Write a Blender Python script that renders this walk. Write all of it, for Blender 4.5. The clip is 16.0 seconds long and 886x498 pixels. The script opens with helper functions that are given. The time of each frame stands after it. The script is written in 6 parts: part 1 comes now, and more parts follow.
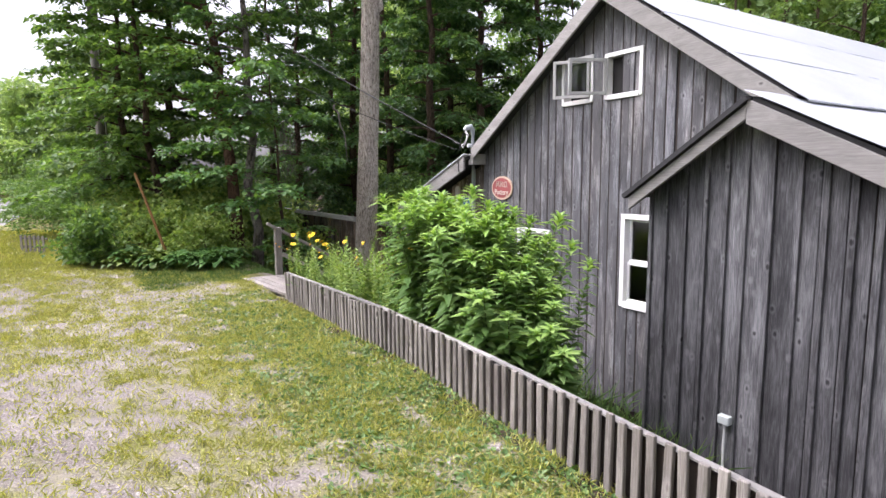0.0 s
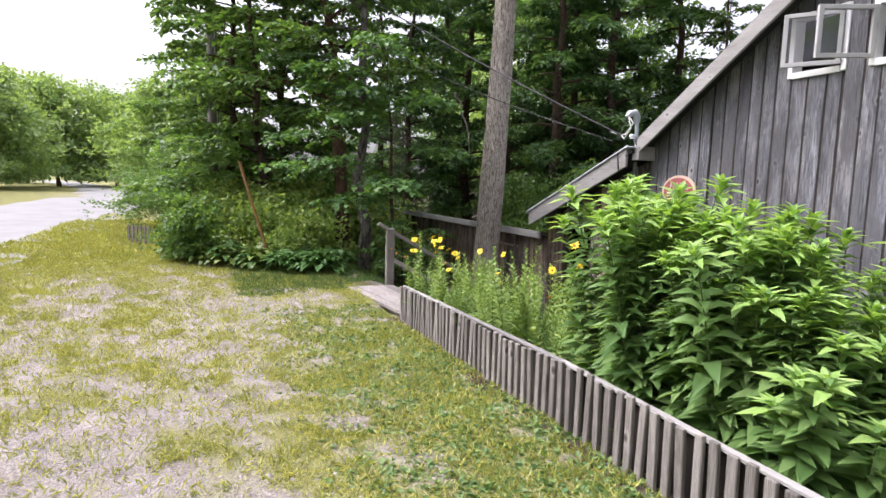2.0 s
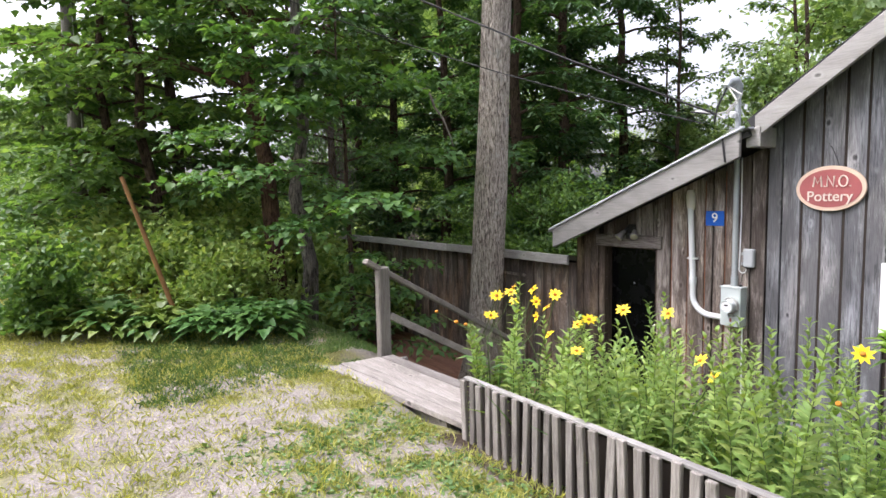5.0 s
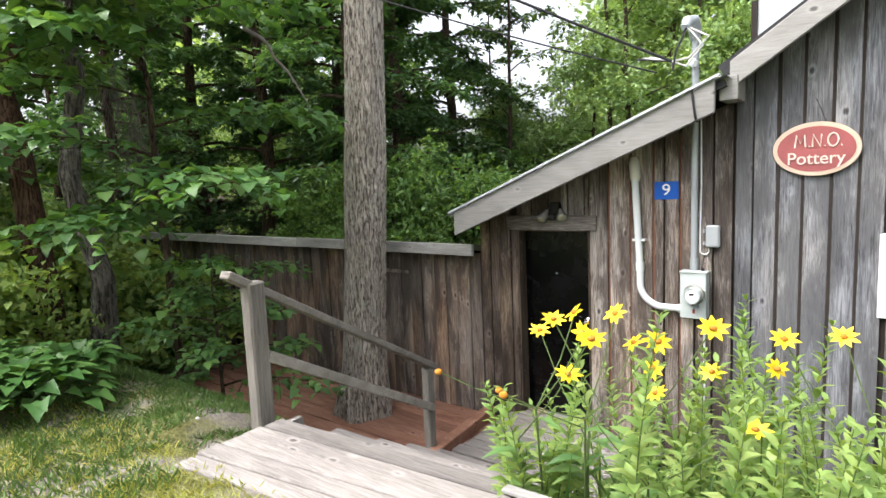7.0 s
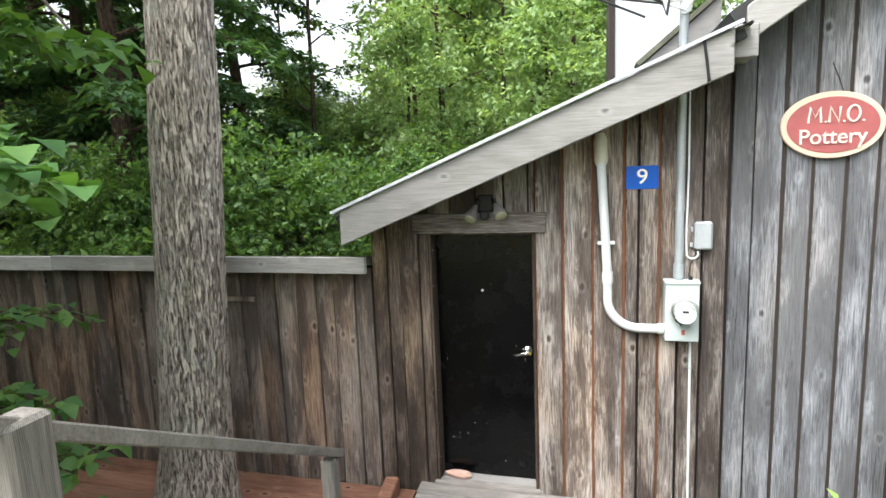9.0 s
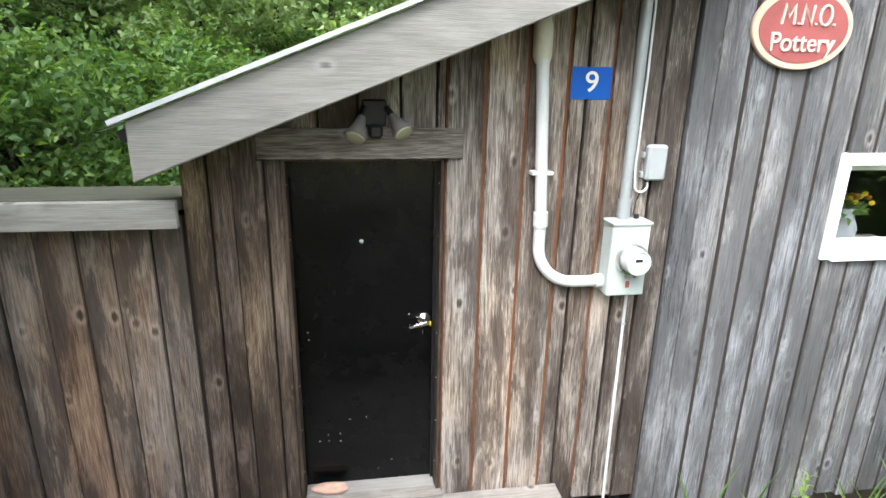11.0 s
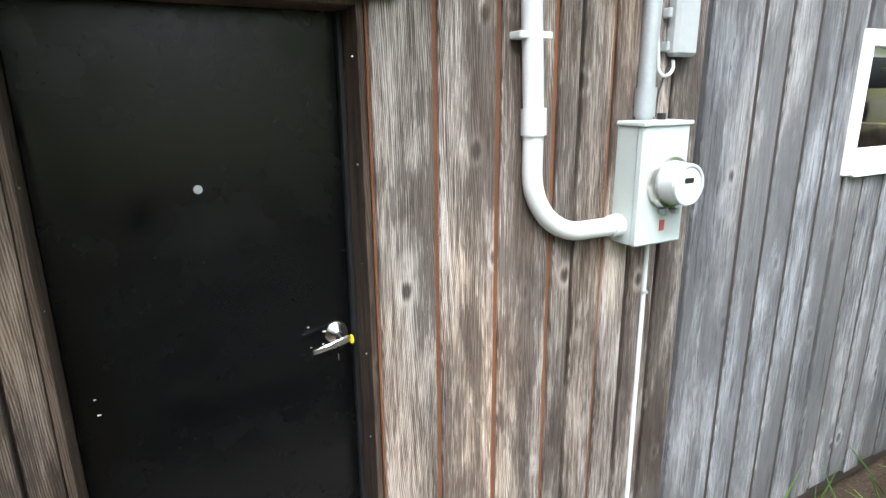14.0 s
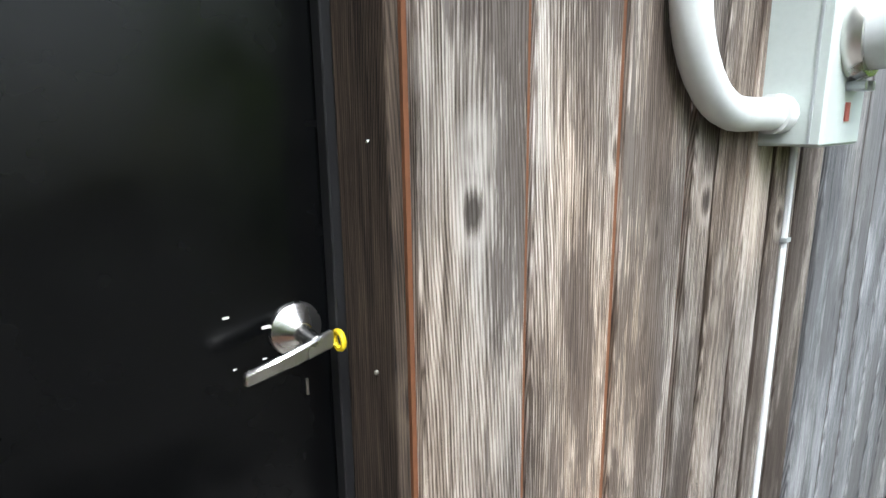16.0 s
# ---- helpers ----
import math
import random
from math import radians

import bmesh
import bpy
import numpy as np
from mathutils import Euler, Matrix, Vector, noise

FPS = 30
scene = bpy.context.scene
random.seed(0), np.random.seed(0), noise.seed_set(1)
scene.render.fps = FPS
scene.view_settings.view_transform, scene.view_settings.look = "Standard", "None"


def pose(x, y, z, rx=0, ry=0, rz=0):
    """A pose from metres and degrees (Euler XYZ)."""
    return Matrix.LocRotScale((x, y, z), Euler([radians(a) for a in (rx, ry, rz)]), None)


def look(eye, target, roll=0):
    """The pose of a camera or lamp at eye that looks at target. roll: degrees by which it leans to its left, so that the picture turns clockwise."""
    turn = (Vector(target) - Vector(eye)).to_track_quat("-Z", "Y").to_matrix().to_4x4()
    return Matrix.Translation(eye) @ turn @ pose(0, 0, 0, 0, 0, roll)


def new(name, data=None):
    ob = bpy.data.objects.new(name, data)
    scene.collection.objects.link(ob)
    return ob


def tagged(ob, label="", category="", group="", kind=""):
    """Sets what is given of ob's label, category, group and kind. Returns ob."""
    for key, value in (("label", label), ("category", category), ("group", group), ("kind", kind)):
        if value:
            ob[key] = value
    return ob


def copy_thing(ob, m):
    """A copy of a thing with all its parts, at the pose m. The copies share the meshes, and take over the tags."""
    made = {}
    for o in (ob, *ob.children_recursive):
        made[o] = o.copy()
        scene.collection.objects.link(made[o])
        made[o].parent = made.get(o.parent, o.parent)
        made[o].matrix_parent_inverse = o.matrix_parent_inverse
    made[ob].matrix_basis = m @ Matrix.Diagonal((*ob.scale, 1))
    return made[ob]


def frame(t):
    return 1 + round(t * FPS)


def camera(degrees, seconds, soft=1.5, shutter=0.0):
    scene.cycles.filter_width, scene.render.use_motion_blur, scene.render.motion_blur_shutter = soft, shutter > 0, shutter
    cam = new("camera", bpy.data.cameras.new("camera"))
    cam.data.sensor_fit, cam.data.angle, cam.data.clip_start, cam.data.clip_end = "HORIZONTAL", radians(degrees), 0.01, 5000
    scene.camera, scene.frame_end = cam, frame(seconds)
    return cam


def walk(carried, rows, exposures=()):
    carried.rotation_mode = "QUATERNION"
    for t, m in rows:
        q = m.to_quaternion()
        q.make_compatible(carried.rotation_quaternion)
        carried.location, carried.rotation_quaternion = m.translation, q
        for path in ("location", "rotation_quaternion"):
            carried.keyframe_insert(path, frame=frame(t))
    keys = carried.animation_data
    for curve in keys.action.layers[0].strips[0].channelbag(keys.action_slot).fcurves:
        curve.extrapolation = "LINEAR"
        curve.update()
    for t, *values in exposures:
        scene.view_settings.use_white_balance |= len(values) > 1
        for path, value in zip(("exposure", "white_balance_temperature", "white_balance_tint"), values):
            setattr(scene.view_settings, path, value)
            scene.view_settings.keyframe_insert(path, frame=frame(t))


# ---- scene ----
cam = camera(75.2, 16.0)
PATH = [
    (0, (10.155, -5.925, 2.795), (8.47, -4.876, 2.551), -0.4),
    (0.5, (9.7, -5.851, 2.775), (7.923, -4.956, 2.573), 0.1),
    (1, (9.193, -5.736, 2.744), (7.391, -4.901, 2.512), 1.4),
    (1.5, (8.722, -5.696, 2.704), (6.928, -4.853, 2.438), 0.5),
    (2, (8.214, -5.6, 2.644), (6.378, -4.838, 2.418), 1.5),
    (2.5, (7.724, -5.569, 2.562), (5.931, -4.717, 2.319), 0.5),
    (3, (7.075, -5.609, 2.595), (5.257, -4.807, 2.369), 0.1),
    (5.3, (4.631, -5.528, 2.583), (3.011, -4.371, 2.393), -0.7),
    (5.5, (4.42, -5.488, 2.579), (2.849, -4.269, 2.361), -0.2),
    (6, (3.935, -5.407, 2.562), (2.481, -4.057, 2.306), -1.7),
    (6.5, (3.449, -5.248, 2.531), (2.016, -3.867, 2.331), -2.9),
    (7, (2.981, -5.073, 2.508), (1.768, -3.5, 2.277), -2.5),
    (7.5, (2.521, -4.876, 2.494), (1.362, -3.26, 2.279), -3.4),
    (8, (2.016, -4.6, 2.479), (1.077, -2.846, 2.279), -2.3),
    (8.5, (1.612, -4.341, 2.463), (1.001, -2.455, 2.199), -3.4),
    (9, (1.22, -3.994, 2.496), (0.706, -2.084, 2.202), -2.3),
    (9.5, (0.944, -3.652, 2.566), (0.77, -1.691, 2.216), -2.6),
    (9.7, (0.845, -3.522, 2.589), (0.776, -1.566, 2.177), -2.1),
    (11.8, (0.189, -2.345, 2.222), (0.579, -0.484, 1.604), 1.4),
    (12, (0.17, -2.252, 2.183), (0.571, -0.394, 1.56), 1.3),
    (12.5, (0.198, -1.999, 2.147), (0.651, -0.153, 1.525), 1.0),
    (13, (0.224, -1.791, 1.987), (0.738, 0.057, 1.418), -0.2),
    (13.5, (0.244, -1.609, 1.881), (0.934, 0.175, 1.297), -0.0),
    (14, (0.281, -1.424, 1.78), (1.181, 0.284, 1.256), -0.6),
    (14.5, (0.268, -1.214, 1.682), (1.233, 0.459, 1.16), -1.7),
    (15, (0.335, -1.007, 1.574), (1.323, 0.692, 1.202), -1.9),
    (15.5, (0.395, -0.782, 1.442), (1.5, 0.825, 1.001), -0.4),
    (16, (0.451, -0.523, 1.349), (1.687, 0.99, 0.918), -0.8),
]
walk(cam, [(t, look(eye, target, roll)) for t, eye, target, roll in PATH], exposures=[(0.0, 1.42, 6100, 24), (3.0, 1.42, 6100, 24), (5.5, 1.55, 6150, 19), (7.0, 1.72, 6250, 14), (8.5, 1.97, 6200, 11), (12.5, 2.06, 6000, 10), (16.0, 2.06, 5850, 8)])

# ---- world and sun ----
SUN_EL, SUN_AZ = radians(57), radians(214)
world = bpy.data.worlds.new("overcast_sky")
scene.world = world
world.use_nodes = True
wt = world.node_tree
sky = wt.nodes.new("ShaderNodeTexSky")
sky.sky_type = "NISHITA"
sky.sun_disc = False
sky.sun_elevation, sky.sun_rotation = SUN_EL, SUN_AZ
sky.air_density, sky.dust_density, sky.ozone_density = 1.0, 6.0, 1.0
pale = wt.nodes.new("ShaderNodeHueSaturation")
pale.inputs["Saturation"].default_value = 0.22
wt.links.new(sky.outputs[0], pale.inputs["Color"])
wt.links.new(pale.outputs[0], wt.nodes["Background"].inputs[0])
wt.nodes["Background"].inputs[1].default_value = 0.15
sun = new("sun", bpy.data.lights.new("sun", "SUN"))
sun.data.energy, sun.data.angle, sun.data.color = 0.85, radians(24), (1.0, 0.95, 0.87)
# the light comes down from where the sky's sun stands
SUN_DIR = Vector((math.sin(SUN_AZ) * math.cos(SUN_EL), math.cos(SUN_AZ) * math.cos(SUN_EL), math.sin(SUN_EL)))
sun.matrix_world = look(SUN_DIR * 60, (0, 0, 0))

# ---- materials ----


def material(name, rough=0.8, metal=0.0, spec=0.3):
    m = bpy.data.materials.new(name)
    m.use_nodes = True
    b = m.node_tree.nodes["Principled BSDF"]
    b.inputs["Roughness"].default_value = rough
    b.inputs["Metallic"].default_value = metal
    b.inputs["Specular IOR Level"].default_value = spec
    return m, m.node_tree, b


def node(nt, kind, **values):
    n = nt.nodes.new(kind)
    for key, value in values.items():
        n.inputs[key.replace("_", " ")].default_value = value
    return n


def ramp(nt, source, stops):
    r = nt.nodes.new("ShaderNodeValToRGB")
    while len(r.color_ramp.elements) < len(stops):
        r.color_ramp.elements.new(0.5)
    for e, (p, c) in zip(r.color_ramp.elements, stops):
        e.position, e.color = p, (*c, 1)
    nt.links.new(source, r.inputs[0])
    return r


def mixed(nt, a, b, factor, mode="MIX"):
    n = nt.nodes.new("ShaderNodeMix")
    n.data_type, n.blend_type = "RGBA", mode
    for socket, value in ((n.inputs[0], factor), (n.inputs[6], a), (n.inputs[7], b)):
        if isinstance(value, (int, float)):
            socket.default_value = value
        elif isinstance(value, tuple):
            socket.default_value = (*value, 1)
        else:
            nt.links.new(value, socket)
    return n.outputs[2]


def maths(nt, op, a, b=0.0):
    n = nt.nodes.new("ShaderNodeMath")
    n.operation = op
    for socket, value in ((n.inputs[0], a), (n.inputs[1], b)):
        if isinstance(value, (int, float)):
            socket.default_value = value
        else:
            nt.links.new(value, socket)
    return n.outputs[0]


def bump(nt, b, height, strength, distance=0.01):
    n = node(nt, "ShaderNodeBump", Strength=strength, Distance=distance)
    nt.links.new(height, n.inputs["Height"])
    nt.links.new(n.outputs[0], b.inputs["Normal"])


def place(nt, scale, shift=None):
    """World position, stretched, moved along by the piece's own random number."""
    g = nt.nodes.new("ShaderNodeNewGeometry")
    mp = nt.nodes.new("ShaderNodeMapping")
    mp.inputs["Scale"].default_value = scale
    nt.links.new(g.outputs["Position"], mp.inputs["Vector"])
    if shift is not None:
        c = nt.nodes.new("ShaderNodeCombineXYZ")
        for k in range(3):
            nt.links.new(maths(nt, "MULTIPLY", shift, 37.0 + 11 * k), c.inputs[k])
        nt.links.new(c.outputs[0], mp.inputs["Location"])
    return mp.outputs[0]


def noise_of(nt, vector, scale, detail=4.0, rough=0.6, distort=0.0):
    n = node(nt, "ShaderNodeTexNoise", Scale=scale, Detail=detail, Roughness=rough, Distortion=distort)
    nt.links.new(vector, n.inputs["Vector"])
    return n.outputs["Fac"]


def wood(name, dark, mid, light, along="z", warm=None, contrast=1.0, rough=0.85, stain=None, vary=0.5):
    """Weathered board: growth lines, fibres, pale flakes, knots and stains, each piece a little different."""
    m, nt, b = material(name, rough, spec=0.2)
    rnd = nt.nodes.new("ShaderNodeObjectInfo").outputs["Random"]
    st = {"z": (1, 1, 0.05), "x": (0.05, 1, 1), "y": (1, 0.05, 1)}[along]

    def stretched(k):
        return place(nt, tuple(k if s < 1 else s for s in st), rnd)

    # growth lines some 6 mm apart, bent by the log's slow taper
    flow = place(nt, st, rnd)
    split = nt.nodes.new("ShaderNodeSeparateXYZ")
    nt.links.new(flow, split.inputs[0])
    across = maths(nt, "ADD", split.outputs["X"], maths(nt, "ADD", split.outputs["Y"], split.outputs["Z"]))
    bend = noise_of(nt, stretched(0.16), 7.0, 2.0, 0.45, 0.3)
    wobble = noise_of(nt, stretched(0.3), 34.0, 2.0, 0.5)
    phase = maths(nt, "ADD", maths(nt, "MULTIPLY", across, 1150.0), maths(nt, "ADD", maths(nt, "MULTIPLY", bend, 80.0), maths(nt, "MULTIPLY", wobble, 2.5)))
    lines = maths(nt, "ADD", maths(nt, "MULTIPLY", maths(nt, "SINE", phase), 0.5), 0.5)
    lines = maths(nt, "POWER", lines, 0.7)
    fibre = noise_of(nt, stretched(0.014), 400.0, 4.0, 0.75)
    flake = noise_of(nt, stretched(0.055), 95.0, 4.0, 0.72)
    patch = noise_of(nt, stretched(0.22), 6.0, 4.0, 0.6, 0.5)
    grain = maths(nt, "ADD", maths(nt, "MULTIPLY", lines, 0.105), maths(nt, "ADD", maths(nt, "MULTIPLY", fibre, 0.42), maths(nt, "MULTIPLY", flake, 0.44)))
    tone = maths(nt, "ADD", maths(nt, "MULTIPLY", grain, 0.72), maths(nt, "MULTIPLY", patch, 0.28))
    base = ramp(nt, tone, [(0.505 - 0.105 / contrast, dark), (0.5, mid), (0.5 + 0.085 / contrast, light)]).outputs[0]
    v = node(nt, "ShaderNodeTexVoronoi", Scale=1.0)
    nt.links.new(place(nt, tuple(4.2 if s < 1 else 6.5 for s in st), rnd), v.inputs["Vector"])
    away = maths(nt, "ADD", v.outputs["Distance"], maths(nt, "MULTIPLY", maths(nt, "SUBTRACT", flake, 0.5), 0.12))
    knot = ramp(nt, away, [(0.06, (1, 1, 1)), (0.12, (0, 0, 0))]).outputs[0]
    halo = ramp(nt, away, [(0.1, (0, 0, 0)), (0.15, (1, 1, 1)), (0.25, (0, 0, 0))]).outputs[0]
    col = mixed(nt, base, light, maths(nt, "MULTIPLY", halo, 0.45))
    col = mixed(nt, col, tuple(0.5 * c for c in dark), maths(nt, "MULTIPLY", knot, 0.8))
    if warm:
        blush = noise_of(nt, place(nt, tuple(0.4 if s < 1 else 1.6 for s in st)), 1.7, 3.0, 0.6)
        col = mixed(nt, col, mixed(nt, col, tuple(min(1.6, 1.25 * c / mid[1]) for c in warm), 1.0, "MULTIPLY"), ramp(nt, blush, [(0.45, (0, 0, 0)), (0.66, (1, 1, 1))]).outputs[0])
    if stain:
        wet = noise_of(nt, stretched(0.2), 5.0, 5.0, 0.65, 0.3)
        edge = maths(nt, "ADD", wet, maths(nt, "MULTIPLY", maths(nt, "SUBTRACT", flake, 0.5), 0.55))
        col = mixed(nt, col, stain, ramp(nt, edge, [(0.49, (0, 0, 0)), (0.55, (0.78, 0.78, 0.78))]).outputs[0])
    hue = nt.nodes.new("ShaderNodeHueSaturation")
    nt.links.new(col, hue.inputs["Color"])
    nt.links.new(maths(nt, "ADD", maths(nt, "MULTIPLY", rnd, vary), 1.0 - vary * 0.5), hue.inputs["Value"])
    nt.links.new(hue.outputs[0], b.inputs["Base Color"])
    bump(nt, b, maths(nt, "SUBTRACT", grain, maths(nt, "MULTIPLY", knot, 0.3)), 0.4, 0.006)
    return m


def plain(name, colour, rough=0.5, metal=0.0, wear=0.12, scale=6.0, spec=0.4, relief=0.1):
    m, nt, b = material(name, rough, metal, spec)
    p = place(nt, (1, 1, 1))
    big, fine = noise_of(nt, p, scale, 4.0), noise_of(nt, p, scale * 14, 3.0)
    f = maths(nt, "ADD", maths(nt, "MULTIPLY", big, 0.7), maths(nt, "MULTIPLY", fine, 0.3))
    nt.links.new(ramp(nt, f, [(0.3, tuple(c * (1 - wear) for c in colour)), (0.7, tuple(min(1, c * (1 + wear)) for c in colour))]).outputs[0], b.inputs["Base Color"])
    nt.links.new(ramp(nt, big, [(0.3, (max(0, rough - 0.12),) * 3), (0.7, (min(1, rough + 0.12),) * 3)]).outputs[0], b.inputs["Roughness"])
    if relief:
        bump(nt, b, fine, relief, 0.004)
    return m


def foliage(name, stops, shine=0.35, thin=0.35):
    """Leaves: colour by leaf, light comes through them."""
    m, nt, b = material(name, 0.45, spec=shine)
    g = nt.nodes.new("ShaderNodeNewGeometry")
    big = noise_of(nt, place(nt, (1, 1, 1)), 0.9, 2.0)
    f = maths(nt, "ADD", maths(nt, "MULTIPLY", g.outputs["Random Per Island"], 0.65), maths(nt, "MULTIPLY", big, 0.35))
    col = ramp(nt, f, stops).outputs[0]
    nt.links.new(col, b.inputs["Base Color"])
    tr = nt.nodes.new("ShaderNodeBsdfTranslucent")
    nt.links.new(mixed(nt, col, (1.0, 1.0, 0.35), 1.0, "MULTIPLY"), tr.inputs["Color"])
    mx = nt.nodes.new("ShaderNodeMixShader")
    mx.inputs[0].default_value = thin
    nt.links.new(b.outputs[0], mx.inputs[1])
    nt.links.new(tr.outputs[0], mx.inputs[2])
    nt.links.new(mx.outputs[0], nt.nodes["Material Output"].inputs["Surface"])
    return m


def bark(name, dark, light, scale=1.0, lichen=None):
    m, nt, b = material(name, 0.95, spec=0.1)
    furrow = noise_of(nt, place(nt, (1, 1, 0.17)), 34.0 * scale, 5.0, 0.6, 0.9)
    plate = noise_of(nt, place(nt, (1, 1, 0.45)), 26.0 * scale, 3.0, 0.6, 0.5)
    ridge = ramp(nt, maths(nt, "ADD", maths(nt, "MULTIPLY", furrow, 0.75), maths(nt, "MULTIPLY", plate, 0.25)), [(0.37, (0, 0, 0)), (0.54, (1, 1, 1))]).outputs[0]
    fine = noise_of(nt, place(nt, (1, 1, 0.4)), 70.0, 4.0)
    col = mixed(nt, dark, light, maths(nt, "MULTIPLY", ridge, maths(nt, "ADD", fine, 0.35)))
    if lichen:
        spot = noise_of(nt, place(nt, (1, 1, 0.7)), 5.0, 6.0, 0.7)
        col = mixed(nt, col, lichen, ramp(nt, spot, [(0.56, (0, 0, 0)), (0.64, (0.55, 0.55, 0.55))]).outputs[0])
    nt.links.new(col, b.inputs["Base Color"])
    bump(nt, b, maths(nt, "ADD", ridge, maths(nt, "MULTIPLY", fine, 0.3)), 1.0, 0.03)
    return m


M_GREY = wood("weathered_grey_board", (0.042, 0.043, 0.045), (0.145, 0.148, 0.156), (0.3, 0.308, 0.32), "z", warm=(0.142, 0.134, 0.125), contrast=1.15, stain=(0.085, 0.085, 0.087), vary=0.36)
M_BROWN = wood("weathered_brown_board", (0.045, 0.034, 0.027), (0.2, 0.173, 0.15), (0.44, 0.405, 0.367), "z", warm=(0.19, 0.171, 0.152), contrast=1.25, stain=(0.045, 0.033, 0.027), vary=0.55)
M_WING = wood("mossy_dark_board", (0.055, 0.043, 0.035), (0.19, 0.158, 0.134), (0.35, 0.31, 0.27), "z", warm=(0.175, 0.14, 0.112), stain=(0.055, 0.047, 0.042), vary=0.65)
# dark brown boards left of the door, their colour deepened further for shade
M_BAYDARK = wood("shaded_stained_brown_board", (0.026, 0.019, 0.015), (0.07, 0.053, 0.042), (0.2, 0.165, 0.138), "z", warm=(0.085, 0.062, 0.046), stain=(0.024, 0.018, 0.014), vary=0.5)
M_SHED = wood("dark_grey_board", (0.024, 0.024, 0.025), (0.066, 0.067, 0.069), (0.145, 0.147, 0.15), "z", warm=(0.1, 0.092, 0.085))
M_GAP = plain("dark_gap_wood", (0.03, 0.022, 0.017), 0.9, wear=0.3)
M_RUST = plain("raw_reddish_wood_edge", (0.15, 0.06, 0.026), 0.85, wear=0.35, scale=3)
M_FASCIA = wood("grey_fascia_board", (0.12, 0.115, 0.105), (0.25, 0.241, 0.225), (0.34, 0.33, 0.312), "x", contrast=0.55)
# lighter copy of the fascia wood, its colour raised to offset the wing's shade
M_PALETRIM = wood("lightened_trim_board", (0.2, 0.19, 0.175), (0.42, 0.408, 0.38), (0.55, 0.54, 0.51), "x", contrast=0.6)
M_DECK = wood("grey_deck_plank", (0.1, 0.09, 0.08), (0.23, 0.21, 0.19), (0.36, 0.335, 0.305), "x", contrast=0.7)
M_RED = wood("red_brown_boardwalk", (0.1, 0.045, 0.03), (0.28, 0.14, 0.09), (0.42, 0.25, 0.18), "x", contrast=0.7)
M_RAIL = wood("grey_rail_wood", (0.1, 0.09, 0.078), (0.24, 0.22, 0.19), (0.36, 0.34, 0.3), "x", contrast=0.7)
M_POST = wood("grey_post_wood", (0.1, 0.092, 0.08), (0.25, 0.23, 0.2), (0.37, 0.35, 0.31), "z", contrast=0.7)
M_PICKET = wood("grey_picket_wood", (0.07, 0.064, 0.056), (0.195, 0.178, 0.158), (0.36, 0.335, 0.305), "z", contrast=0.7)
M_BLACK = plain("black_door_paint", (0.002, 0.0022, 0.0025), 0.24, wear=0.1, spec=0.3, relief=0.02)
M_JAMB = wood("dark_stained_jamb", (0.016, 0.012, 0.01), (0.075, 0.054, 0.04), (0.14, 0.105, 0.078), "z")
M_WHITE = plain("white_window_paint", (0.78, 0.78, 0.76), 0.5, wear=0.06)
M_SASH = plain("aged_sash_paint", (0.42, 0.42, 0.4), 0.6, wear=0.2)
M_PVC = plain("white_conduit_plastic", (0.6, 0.62, 0.61), 0.4, wear=0.06)
M_STEELPIPE = plain("grey_galvanised_conduit", (0.4, 0.43, 0.44), 0.45, metal=0.4, wear=0.12)
M_BOX = plain("pale_grey_enamel", (0.45, 0.5, 0.48), 0.45, wear=0.07)
M_GREYBOX = plain("dull_grey_plastic", (0.33, 0.35, 0.35), 0.55, wear=0.08)
M_CHROME = plain("worn_chrome", (0.66, 0.65, 0.62), 0.33, metal=1.0, wear=0.1)
M_DIAL = plain("white_meter_dial", (0.78, 0.79, 0.79), 0.5, wear=0.08)
M_METERGLASS = plain("clear_grey_meter_cover", (0.5, 0.53, 0.53), 0.18, wear=0.1, spec=0.6, relief=0)
M_DARK = plain("black_plastic", (0.012, 0.012, 0.013), 0.5)
M_BLUE = plain("blue_number_plate", (0.0, 0.085, 0.42), 0.4, wear=0.08)
M_LETTER = plain("white_lettering", (0.8, 0.78, 0.72), 0.5, wear=0.04)
M_SIGNRED = plain("faded_red_paint", (0.3, 0.082, 0.078), 0.65, wear=0.18, scale=9)
M_SIGNRIM = plain("cream_painted_rim", (0.58, 0.44, 0.33), 0.65, wear=0.14)
M_METALROOF = plain("pale_metal_roofing", (0.52, 0.545, 0.57), 0.42, metal=0.15, wear=0.1, scale=1.5)
M_FELT = plain("dark_roof_felt", (0.03, 0.03, 0.03), 0.9, wear=0.3)
M_MOSSROOF = plain("mossy_roof_covering", (0.1, 0.1, 0.07), 0.95, wear=0.5, scale=5)
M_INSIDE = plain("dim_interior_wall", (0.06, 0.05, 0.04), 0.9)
M_BULB = plain("floodlight_glass", (0.3, 0.3, 0.2), 0.15, wear=0.15)
M_ROCK = plain("pinkish_stone", (0.5, 0.33, 0.26), 0.8, wear=0.25, scale=20)
M_YELLOW = plain("yellow_petal", (0.85, 0.62, 0.01), 0.6, wear=0.15)
M_ORANGE = plain("orange_flower_centre", (0.42, 0.17, 0.015), 0.8, wear=0.3)
M_STAKE = plain("rusty_orange_stake", (0.2, 0.1, 0.03), 0.7, wear=0.3)
M_ASPHALT = plain("pale_dusty_asphalt", (0.24, 0.236, 0.228), 0.9, wear=0.25, scale=1.2)
M_POLE = wood("old_pole_wood", (0.06, 0.055, 0.05), (0.15, 0.14, 0.125), (0.24, 0.225, 0.2), "z")
